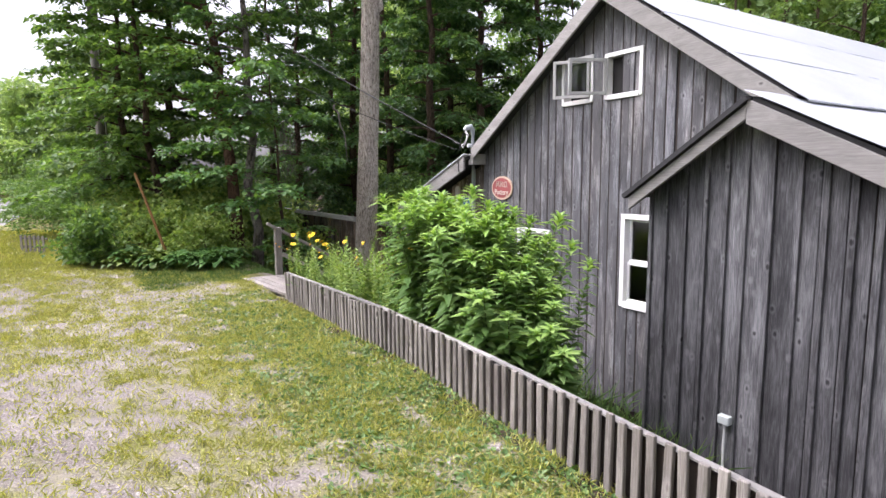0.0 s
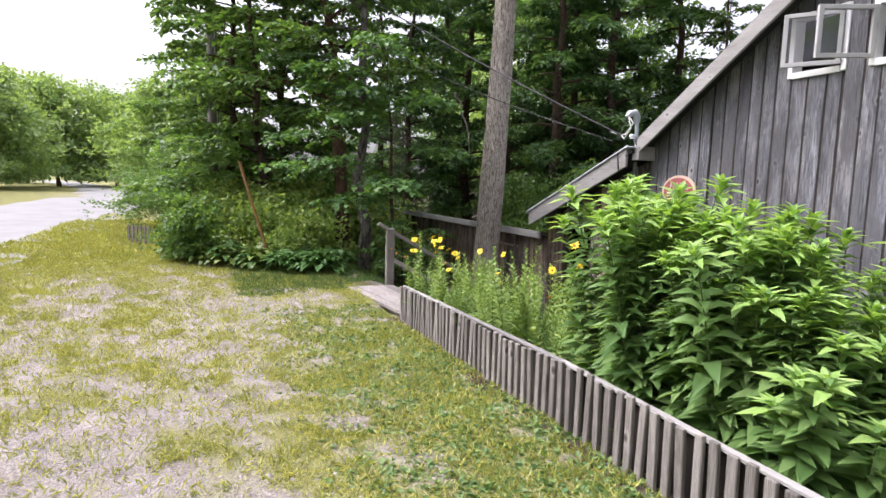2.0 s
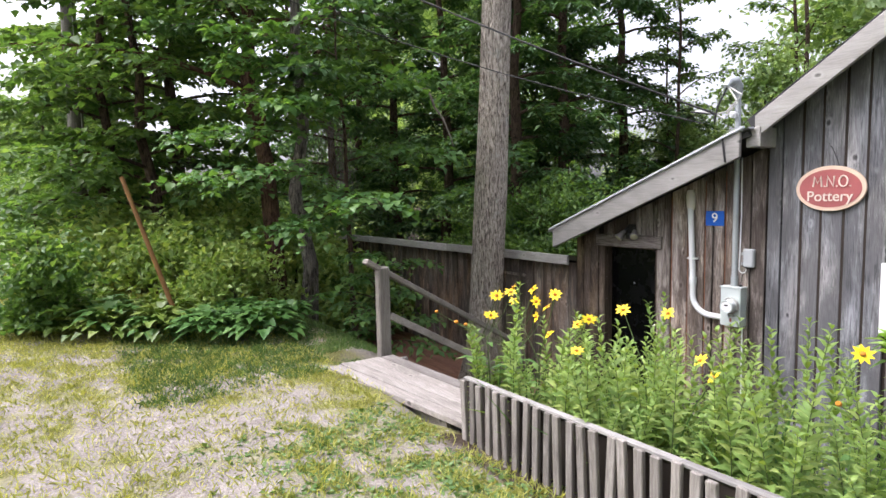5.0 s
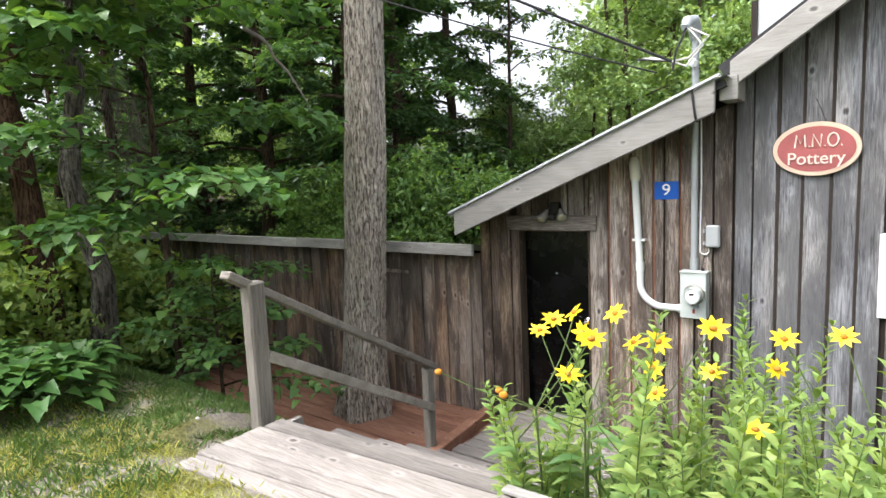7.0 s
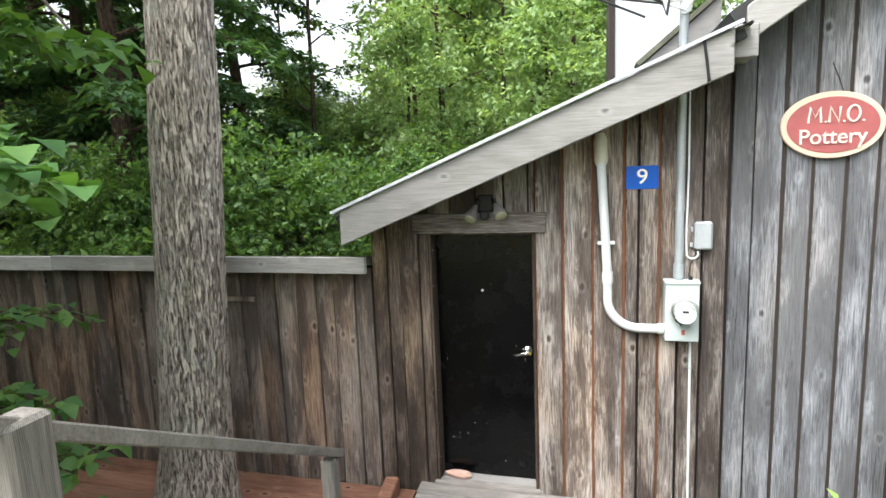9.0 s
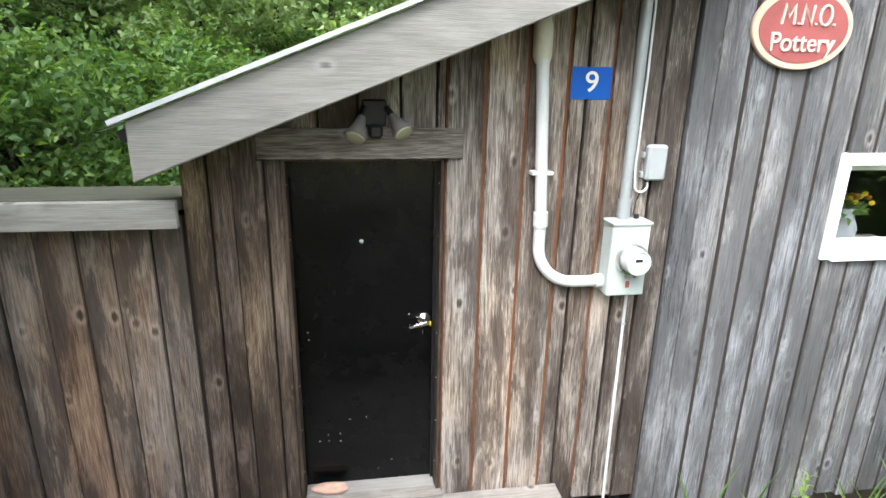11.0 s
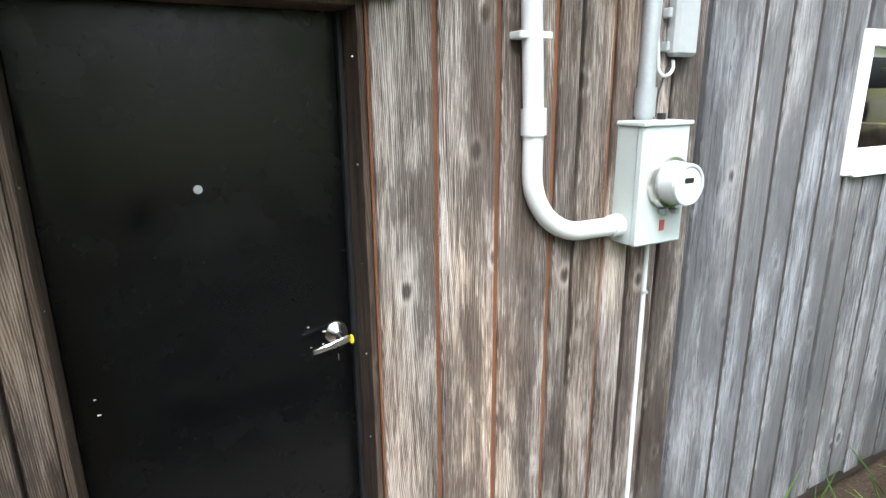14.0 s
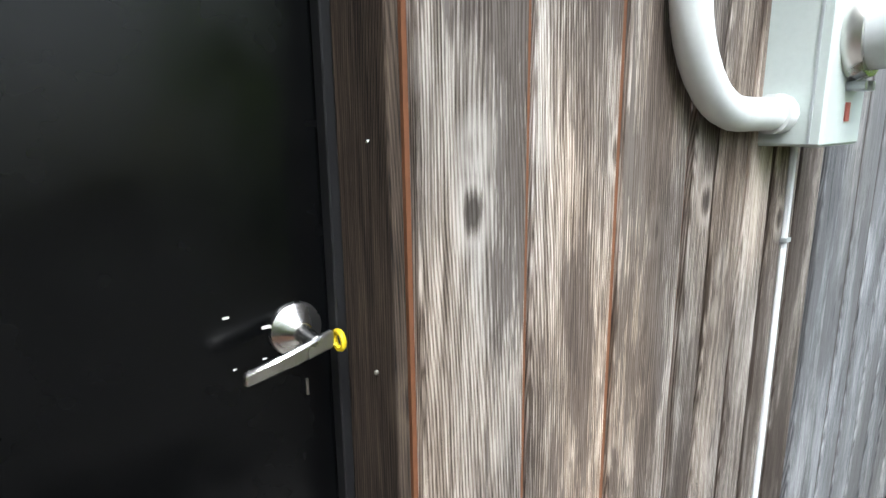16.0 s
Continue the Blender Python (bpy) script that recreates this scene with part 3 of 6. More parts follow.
clad(gable_wall, 3.0, 7.2, (0.15, 0.19), 0.02, -0.24, gable_top, [WIN_SMALL, WIN_TALL, WIN_UP_A, WIN_UP_B], 0.0, 0.024, M_GREY, 11, jog=0.005, filled=True)

# red raw edges show in the gaps of the door bay
for k, x in enumerate((0.822, 1.0, 1.2, 1.4, 1.62)):
    part("raw_edge", box((x - 0.0085, -0.017, 0.0), (x + 0.0085, -0.002, bay_top(x) - 0.05)), M_RUST, bay_wall)

# house shell
HD = 10.0
strip_wall("wall_house_side", [0.12, HD], -0.35, lambda y: 3.2, [], 2.03, 2.17, M_GREY, "grey board side wall of the house", along="y")
strip_wall("wall_house_far", [2.03, 4.83, 7.3], -0.35, gable_top, [], HD, HD + 0.14, M_GREY, "grey board back gable wall")
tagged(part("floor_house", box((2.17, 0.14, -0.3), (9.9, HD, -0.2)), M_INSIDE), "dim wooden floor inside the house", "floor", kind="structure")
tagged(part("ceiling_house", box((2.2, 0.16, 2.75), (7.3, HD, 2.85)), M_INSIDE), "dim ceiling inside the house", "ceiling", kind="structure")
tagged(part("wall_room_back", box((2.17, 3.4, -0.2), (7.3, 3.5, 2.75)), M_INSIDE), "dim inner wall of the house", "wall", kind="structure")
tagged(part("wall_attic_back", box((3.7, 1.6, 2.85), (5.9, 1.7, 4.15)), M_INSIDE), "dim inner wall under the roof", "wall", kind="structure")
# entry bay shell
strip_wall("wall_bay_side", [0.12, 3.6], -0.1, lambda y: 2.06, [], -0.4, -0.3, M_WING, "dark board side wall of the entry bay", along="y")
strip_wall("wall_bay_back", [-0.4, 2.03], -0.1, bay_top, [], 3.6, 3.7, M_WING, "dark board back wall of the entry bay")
tagged(part("floor_bay", box((-0.3, 0.12, -0.05), (2.03, 3.6, 0.03)), M_INSIDE), "dim floor of the entry bay", "floor", kind="structure")


def slab(name, profile, y0, y1, mat, label):
    ob = tagged(part(name, prism(profile, y0, y1), mat), label, "roof", kind="structure")
    return ob


def slope(a, b, thick):
    (x0, z0), (x1, z1) = a, b
    n = Vector((-(z1 - z0), x1 - x0)).normalized() * thick
    return [(x0, z0), (x1, z1), (x1 + n.x, z1 + n.y), (x0 + n.x, z0 + n.y)]


RIDGE = (4.87, 5.13)
slab("roof_main_west", slope((2.0, 3.2), RIDGE, 0.09), -0.27, HD + 0.3, M_FELT, "dark roof slope of the main gable")
slab("roof_main_east", slope(RIDGE, (7.22, 3.46), 0.09), -0.27, HD + 0.3, M_FELT, "main roof slope with pale metal sheets")
slab("roof_addition", slope((7.22, 3.4), (11.5, 1.22), 0.09), -0.95, HD + 0.3, M_FELT, "low slope of the addition's roof")
slab("roof_addition_small", slope((5.94, 2.57), (7.25, 3.45), 0.045), -1.03, 0.0, M_FELT, "short dark roof slope over the addition's corner")
slab("roof_bay", slope((-0.5, 2.11), (2.03, 3.12), 0.05), -0.36, 3.9, M_FELT, "lean-to roof over the entry bay")


def metal_sheets(parent, a, b, y0, y1, courses, lift_by):
    """Metal sheets in long courses that overlap down the slope, a little wavy along their lower edges."""
    d = Vector((b[0] - a[0], b[1] - a[1]))
    n = Vector((-d.y, d.x)).normalized()
    if n.y < 0:
        n = -n
    rng = random.Random(int(a[0] * 10))
    for k in range(courses):
        p, q = Vector(a) + d * (k / courses), Vector(a) + d * ((k + 1) / courses) + d.normalized() * 0.04
        bm = bmesh.new()
        rows = []
        steps = 26
        for j in range(steps + 1):
            y = y0 + (y1 - y0) * j / steps
            row = []
            for s in range(5):
                v = p.lerp(q, s / 4)
                o = n * (lift_by + 0.006 + 0.004 * (courses - k) + rng.uniform(0, 0.007))
                row.append(bm.verts.new((v.x + o.x, y, v.y + o.y)))
            o = n * (lift_by - 0.004)
            row.append(bm.verts.new((q.x + o.x, y, q.y + o.y)))
            rows.append(row)
        for r0, r1 in zip(rows, rows[1:]):
            for s in range(5):
                bm.faces.new((r0[s], r1[s], r1[s + 1], r0[s + 1]))
        part("metal_sheet", bm, M_METALROOF, parent)


for nm, a, b, y0, y1, w in (("roof_main_east", (4.87, 5.13), (7.3, 3.41), -0.31, HD + 0.3, 3), ("roof_addition", (7.14, 3.44), (11.55, 1.2), -1.0, HD + 0.3, 3), ("roof_bay", (-0.54, 2.09), (2.03, 3.12), -0.41, 3.9, 2)):
    metal_sheets(bpy.data.objects[nm], a, b, y0, y1, w, 0.095 if nm != "roof_bay" else 0.055)


def fascia(name, a, b, deep, y0, y1, label):
    (x0, z0), (x1, z1) = a, b
    drop = deep / (Vector((x1 - x0, z1 - z0)).normalized().x)
    bm = prism([(x0, z0), (x1, z1), (x1, z1 - drop), (x0, z0 - drop)], y0, y1, bevel=0.006)
    return tagged(part(name, bm, M_FASCIA), label, "trim", kind="structure")


fascia("trim_gable_west", (2.04, 3.3), (4.87, 5.22), 0.17, -0.3, -0.26, "grey weathered rake board under the gable roof")
fascia("trim_gable_east", (4.87, 5.22), (7.28, 3.5), 0.19, -0.3, -0.26, "grey weathered rake board under the metal roof")
fascia("trim_addition_west", (5.97, 2.58), (7.22, 3.42), 0.11, -0.99, -0.95, "grey rake board of the addition")
fascia("trim_addition_east", (7.22, 3.46), (11.5, 1.28), 0.19, -0.99, -0.95, "grey rake board of the addition's long slope")
fascia("trim_bay", (-0.47, 2.2), (1.96, 3.17), 0.22, -0.4, -0.36, "grey knotted fascia board of the lean-to roof")
part("drip_edge", prism(slope((-0.52, 2.185), (2.0, 3.193), 0.018), -0.425, -0.38), M_METALROOF, bpy.data.objects["roof_bay"])
tagged(part("trim_corner_block", box((1.97, -0.31, 3.02), (2.1, -0.03, 3.2), 0.006), M_FASCIA), "grey wooden eave return block", "trim", kind="structure")

# addition in front of the gable's corner


def addition_top(x):
    return min(2.62 + 0.672 * (x - 6.0), 3.38 - 0.51 * (x - 7.22)) - 0.04


add_wall = strip_wall("wall_addition", [6.12, 7.22, 11.3], -0.2, addition_top, [], -0.75, -0.65, M_GAP, "grey board and batten wall of the addition")
clad(add_wall, 6.12, 11.3, (0.17, 0.26), 0.008, -0.12, addition_top, [], -0.75, 0.018, M_SHED, 21, jog=0.004)
x, rng = 6.12, random.Random(21)
while x < 11.2:
    part("batten", prism([(x - 0.022, -0.15), (x + 0.022, -0.15), (x + 0.022, addition_top(x + 0.022)), (x - 0.022, addition_top(x - 0.022))], -0.8, -0.77, bevel=0.004), M_SHED, add_wall)
    x += rng.uniform(0.17, 0.25)
strip_wall("wall_addition_side", [-0.65, 0.0], -0.2, lambda y: 2.5, [], 6.12, 6.22, M_GREY, "grey board return wall of the addition", along="y")
strip_wall("wall_addition_end", [-0.75, HD], -0.2, lambda y: 1.2, [], 11.3, 11.4, M_GREY, "grey board end wall of the addition", along="y")
strip_wall("wall_addition_far", [7.3, 11.3], -0.2, lambda x: 3.3 - 0.51 * (x - 7.22), [], HD, HD + 0.14, M_GREY, "grey board back wall of the addition")

# wing: long low wall with a cap board
WX = -9.2
wing_wall = strip_wall("wall_wing", [WX, -0.4], -0.1, lambda x: 1.74, [], 0.0, 0.1, M_GAP, "dark stained board wall of the long low wing")
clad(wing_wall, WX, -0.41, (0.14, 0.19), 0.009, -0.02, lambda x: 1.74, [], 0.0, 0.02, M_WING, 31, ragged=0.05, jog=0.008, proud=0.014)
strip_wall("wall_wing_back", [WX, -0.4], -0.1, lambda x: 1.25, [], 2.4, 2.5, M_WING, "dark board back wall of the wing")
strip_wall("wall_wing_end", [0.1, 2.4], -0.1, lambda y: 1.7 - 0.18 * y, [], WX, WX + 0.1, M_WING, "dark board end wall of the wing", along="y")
tagged(part("roof_wing", prism([(-0.2, 1.8), (2.6, 1.32), (2.6, 1.37), (-0.2, 1.86)], WX - 0.1, -0.41, axis="x"), M_MOSSROOF), "mossy dark roof of the low wing", "roof", kind="structure")
x = WX - 0.1
for k in range(3):
    e = (-6.2, -3.2, -0.37)[k]
    tagged(part("trim_wing", prism([(x, 1.74), (e - 0.004, 1.735), (e - 0.004, 1.855), (x, 1.86)], -0.24, -0.2, bevel=0.004), M_PALETRIM), "weathered fascia board along the wing, coloured lighter against the shade", "trim", kind="structure")
    x = e
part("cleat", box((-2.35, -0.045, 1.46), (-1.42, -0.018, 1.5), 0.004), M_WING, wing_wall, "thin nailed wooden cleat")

# ---- stairs, deck, rail ----


def plank_run(parent, x0, x1, y0, y1, z, thick, count, mat, seed, along="x", wob=0.03):
    rng = random.Random(seed)
    step = ((y1 - y0) if along == "x" else (x1 - x0)) / count
    for k in range(count):
        j0, j1, dz = rng.uniform(-wob, wob), rng.uniform(-wob, wob), rng.uniform(-0.005, 0.005)
        if along == "x":
            lo, hi = (x0 + j0, y0 + k * step + 0.004, z - thick + dz), (x1 + j1, y0 + (k + 1) * step - 0.004, z + dz)
        else:
            lo, hi = (x0 + k * step + 0.004, y0 + j0, z - thick + dz), (x0 + (k + 1) * step - 0.004, y1 + j1, z + dz)
        part("plank", box(lo, hi, 0.005), mat, parent)


stairs = empty("entry_stairs", (0.65, -2.0, 0), "weathered grey wooden landing and steps down to the door", "stairs", kind="structure")
stairs.matrix_basis = Matrix.Identity(4)
def landing_edge(k, end):
    t = k / 5
    return (0.11 + end * 1.78, -3.71 + 0.24 * end + t * (0.68 - 0.12 * end))


for k in range(5):
    (xa, ya), (xb, yb) = landing_edge(k, 0), landing_edge(k, 1)
    (xc, yc), (xd, yd) = landing_edge(k + 1, 1), landing_edge(k + 1, 0)
    j = 0.02 * (k % 2)
    part("plank", prism([(xa - j, ya + 0.004), (xb + j, yb + 0.004), (xc + j, yc - 0.004), (xd - j, yd - 0.004)], 1.075, 1.12 + 0.003 * (k % 3), bevel=0.005, axis="z"), M_DECK, stairs)
for k in range(5):
    y = -2.85 + k * 0.36
    z = (0.83, 0.63, 0.44, 0.25, 0.06)[k]
    if k < 4:
        plank_run(stairs, 0.02, 1.4, y - 0.02, y + 0.36, z, 0.045, 2, M_DECK, 50 + k, wob=0.04)
    part("riser", box((0.04, y + 0.005, z - 0.02), (1.36, y + 0.03, z + 0.16), 0.003), M_DECK, stairs)
plank_run(stairs, -0.1, 1.5, -1.07, -0.03, 0.06, 0.045, 7, M_DECK, 60)
for x in (0.06, 1.3):
    part("stringer", prism([(-3.3, 0.6), (-3.3, 1.07), (-2.87, 1.07), (-2.8, 0.78), (-1.05, 0.01), (-1.05, -0.2), (-1.5, -0.2)], x, x + 0.04, axis="x"), M_DECK, stairs)
part("skirt", box((0.14, -3.45, 0.9), (1.68, -3.42, 1.07)), M_DECK, stairs)
part("sill_board", box((DOOR[0] - 0.02, -0.06, 0.0), (DOOR[1] + 0.02, 0.02, 0.085), 0.006), M_DECK, stairs, "pale wooden door step")

walkway = empty("boardwalk", (0, 0, 0), "red-brown stained boardwalk along the low wing", "boardwalk", kind="structure")
plank_run(walkway, -8.5, -0.16, -1.75, -0.03, -0.02, 0.04, 8, M_RED, 71, wob=0.03)
part("kerb_beam", box((-0.05, -0.08, 0.0), (0.06, 1.15, 0.13), 0.01, pose(-0.2, -1.22, -0.03, 0, 0, 6)), M_RED, walkway, "red-brown slanted kerb beam")

rail = empty("handrail", (-0.2, -3.1, 1.3), "weathered grey wooden handrail with two posts", "handrail")
P1, P2 = Vector((-0.1, -3.02, 1.1)), Vector((-0.27, -1.17, 0.02))


def local(ob, bm):
    bmesh.ops.transform(bm, matrix=Matrix.Translation(-Vector(ob.location)), verts=bm.verts[:])
    return bm


def beam(p, q, w, h):
    """A squared timber from p to q."""
    p, q = Vector(p), Vector(q)
    d = q - p
    m = Matrix.Translation(p) @ d.to_track_quat("X", "Z").to_matrix().to_4x4()
    return box((0, -w / 2, -h / 2), (d.length, w / 2, h / 2), min(w, h) * 0.12, m)


part("upper_post", local(rail, box((P1.x - 0.05, P1.y - 0.06, 0.8), (P1.x + 0.05, P1.y + 0.06, 1.95), 0.012)), M_POST, rail)
part("lower_post", local(rail, box((P2.x - 0.04, P2.y - 0.045, -0.1), (P2.x + 0.04, P2.y + 0.045, 0.84), 0.01)), M_POST, rail)
part("top_rail", local(rail, beam((P1.x + 0.0, P1.y - 0.18, 2.02), (P2.x, P2.y + 0.1, 0.82), 0.09, 0.05)), M_RAIL, rail)
part("middle_rail", local(rail, beam((P1.x + 0.03, P1.y + 0.05, 1.47), (P2.x + 0.04, P2.y + 0.02, 0.46), 0.04, 0.07)), M_RAIL, rail)

# ---- picket fence along the bed ----
fence = empty("picket_fence", (1.92, -3.55, 1.25), "low weathered grey picket fence edging the flower bed", "fence")
fence_pts = [(1.98, -3.5), (3.6, -3.6), (5.4, -3.65), (7.2, -3.72), (11.2, -3.95)]


def fence_y(x):
    return float(np.interp(x, [p[0] for p in fence_pts], [p[1] for p in fence_pts]))


rng = random.Random(8)
x, k = 2.01, 0
picket_meshes = []
for v in range(6):
    h, w = 0.385 + rng.uniform(-0.012, 0.008), rng.uniform(0.043, 0.05)
    bm = box((-w / 2, -0.012, -0.05), (w / 2, 0.012, h), 0.004)
    me = bpy.data.meshes.new("picket")
    bm.to_mesh(me)
    bm.free()
    me.materials.append(M_PICKET)
    picket_meshes.append(me)
while x < 11.1:
    ob = mesh_object("picket", picket_meshes[rng.randrange(6)], None, fence)
    y = fence_y(x)
    ob.matrix_basis = Matrix.Translation(-Vector(fence.location)) @ pose(x, y - 0.02, float(lift(x, y - 0.15)) - 0.0, rng.uniform(-2, 2), rng.uniform(-1.6, 1.6), rng.uniform(-4, 4))
    x += 0.088 + rng.uniform(-0.004, 0.005)
    k += 1
for (xa, ya), (xb, yb) in zip(fence_pts, fence_pts[1:]):
    za, zb = float(lift(xa, ya - 0.15)), float(lift(xb, yb - 0.15))
    part("top_strip", local(fence, beam((xa, ya + 0.012, za + 0.378), (xb, yb + 0.012, zb + 0.378), 0.042, 0.014)), M_FASCIA, fence, "pale weathered capping strip")
    part("backing_board", local(fence, beam((xa, ya + 0.025, za + 0.18), (xb, yb + 0.025, zb + 0.18), 0.02, 0.34)), M_GAP, fence)

# ---- trees ----


def bent(p, q, sag, steps, rng, wob):
    p, q = Vector(p), Vector(q)
    out = []
    for k in range(steps + 1):
        t = k / steps
        v = p.lerp(q, t) + Vector((0, 0, sag * 4 * t * (1 - t)))
        if 0 < k < steps:
            v += Vector((rng.uniform(-wob, wob), rng.uniform(-wob, wob), rng.uniform(-wob, wob) * 0.5))
        out.append(v)
    return out


def tree(name, where, height, girth, crown_from, spread, leaves, leaf_size, trunk_mat, leaf_mat, seed, label, category="tree", group="", limbs=6, lobes=26, lean=(0, 0), flat=0.55, fill=0.3):
    """Tapered trunk with a root flare, main limbs, and a crown of leaf sprays round many twig ends, with gaps between."""
    rng, nr = random.Random(seed), np.random.default_rng(seed)
    ob = empty(name, where, label, category, group)
    top = Vector((lean[0], lean[1], height))
    trunk = bent((0, 0, -0.15), top, 0, 9, rng, girth * 0.5)
    rad = [girth * (1.45 if k == 0 else 1.05 * (1 - 0.085 * k)) * 0.5 for k in range(10)]
    part("trunk", tube(trunk, rad, 10, rough=0.12, seed=seed), trunk_mat, ob, smooth=True)
    centres = []
    for k in range(limbs):
        t = crown_from / height + (0.9 - crown_from / height) * (k + 0.5) / limbs
        i = min(int(t * 9), 8)
        p = trunk[i].lerp(trunk[i + 1], t * 9 - i)
        w = k * 2.4 + rng.uniform(-0.5, 0.5)
        reach = spread * (1.05 - 0.55 * (k / limbs)) * rng.uniform(0.7, 1.1)
        q = p + Vector((math.cos(w) * reach, math.sin(w) * reach, reach * rng.uniform(0.05, 0.55)))
        limb = bent(p, q, reach * 0.06, 5, rng, reach * 0.05)
        r0 = girth * 0.22 * (1 - 0.5 * k / limbs)
        part("limb", tube(limb, [r0 * (1 - 0.16 * j) for j in range(6)], 6, rough=0.1, seed=k), trunk_mat, ob, smooth=True)
        centres += [limb[j] for j in (2, 3, 4, 5)]
    crown_h = height - crown_from
    while len(centres) < lobes:
        t = rng.random()
        w, r = rng.random() * 2 * math.pi, spread * math.sqrt(rng.random()) * (1.0 - 0.6 * t ** 1.5)
        centres.append(Vector((math.cos(w) * r + top.x * t, math.sin(w) * r + top.y * t, crown_from + crown_h * t)))
    c = np.array([tuple(v) for v in centres])
    # sprays of leaves
    per = max(1, leaves // (len(c) * 12))
    sprays = np.repeat(c, 12, 0) + nr.normal(size=(len(c) * 12, 3)) * np.array((1, 1, flat)) * spread * fill
    heading = nr.normal(size=(len(sprays), 3)) * (1, 1, 0.3) + (0, 0, -0.1)
    heading = unit(heading)
    n = len(sprays) * per
    along = nr.random((n, 1))
    h = np.repeat(heading, per, 0)
    base = np.repeat(sprays, per, 0) + h * along * spread * 0.3 + nr.normal(size=(n, 3)) * leaf_size * np.array((0.9, 0.9, 0.45))
    base[:, 2] = np.maximum(base[:, 2], crown_from * 0.8)
    ahead, side, up = leaf_frames(nr, n, 0.62, h + nr.normal(size=(n, 3)) * 0.7)
    size = leaf_size * nr.uniform(0.6, 1.25, n)
    me = leaf_mesh("crown", base, ahead, side, up, size, size * 0.62)
    mesh_object("crown", me, leaf_mat, ob)
    return ob


def bough_tree(name, where, height, girth, crown_from, spread, limbs, leaf_size, trunk_mat, leaf_mat, seed, label, group="", lean=(0, 0), twigs=16, per=12, droop=0.25, rise=0.35, broad=0.75, segs=1, top=0.45, aim=None, category="tree"):
    """Tapered trunk and long limbs that carry flat layered fans of twigs and leaves, with shade and gaps between the layers."""
    rng, nr = random.Random(seed), np.random.default_rng(seed)
    ob = empty(name, where, label, category, group)
    trunk = bent((0, 0, -0.15), (lean[0], lean[1], height), 0, 9, rng, girth * 0.45)
    part("trunk", tube(trunk, [girth * (1.4 if k == 0 else 1.05 * (1 - 0.09 * k)) * 0.5 for k in range(10)], 10, rough=0.12, seed=seed), trunk_mat, ob, smooth=True)
    base, ahead, lift_up, size = [], [], [], []
    stems = bmesh.new()
    for k in range(limbs):
        t = crown_from / height + (0.97 - crown_from / height) * (k + 0.3) / limbs
        i = min(int(t * 9), 8)
        p = trunk[i].lerp(trunk[i + 1], t * 9 - i)
        w = k * 2.4 + rng.uniform(-0.4, 0.4) if aim is None else aim[0] + rng.uniform(-aim[1], aim[1])
        reach = spread * (1.0 - (1 - top) * (k / limbs)) * rng.uniform(0.72, 1.1)
        out = Vector((math.cos(w), math.sin(w), 0))
        acr = Vector((-out.y, out.x, 0))
        pts = []
        wob = rng.uniform(-0.15, 0.15)
        for j in range(7):
            u = j / 6
            pts.append(p + out * reach * u + acr * reach * wob * u * u + Vector((0, 0, reach * (rise * u - (rise * 0.5 + droop) * u * u))))
        r0 = max(0.012, girth * 0.17 * (1 - 0.5 * k / limbs))
        part("limb", tube(pts, [r0 * (1 - 0.14 * j) for j in range(7)], 6), trunk_mat, ob, smooth=True)
        for j in range(twigs):
            u = 0.22 + 0.78 * (j + rng.random()) / twigs
            i = min(int(u * 6), 5)
            q = pts[i].lerp(pts[i + 1], u * 6 - i)
            side = acr * (1 if j % 2 else -1)
            d = (out * rng.uniform(0.35, 0.9) + side * rng.uniform(0.5, 1.0) + Vector((0, 0, rng.uniform(-0.35, 0.12)))).normalized()
            ln = reach * rng.uniform(0.22, 0.42) * (1.15 - 0.6 * u)
            tip = q + d * ln - Vector((0, 0, ln * droop))
            if j % 2 == 0:
                add_tube(stems, [q, q.lerp(tip, 0.5) + Vector((0, 0, ln * 0.05)), tip], [0.007, 0.005, 0.003], 3, cap=False)
            v = np.linspace(0.12, 1.0, per)[:, None]
            qa, ta = np.array(tuple(q)), np.array(tuple(tip))
            line = qa + (ta - qa) * v + np.array((0, 0, 1.0)) * (ln * 0.1 * np.sin(v * math.pi)) + nr.normal(size=(per, 3)) * (leaf_size * np.array((0.35, 0.35, 0.18)))
            da = np.array(tuple(d))
            sa = np.cross(da, (0, 0, 1.0)) * np.where(np.arange(per) % 2, 1.0, -1.0)[:, None]
            base.append(line)
            ahead.append(da * 0.6 + sa + nr.normal(size=(per, 3)) * 0.3 + np.array((0, 0, -0.12)))
            size.append(leaf_size * nr.uniform(0.65, 1.2, per))
    tagged(part("twig", stems, trunk_mat, ob), kind="stuff")
    base, ah, size = np.concatenate(base), unit(np.concatenate(ahead)), np.concatenate(size)
    _, side, up = leaf_frames(nr, len(base), 0.8, ah)
    mesh_object("crown", leaf_mesh("crown", base, ah, side, up, size, size * broad, fold=0.12, droop=0.25, segs=segs), leaf_mat, ob)
    return ob


def ground_at(x, y):
    return float(lift(x, y))


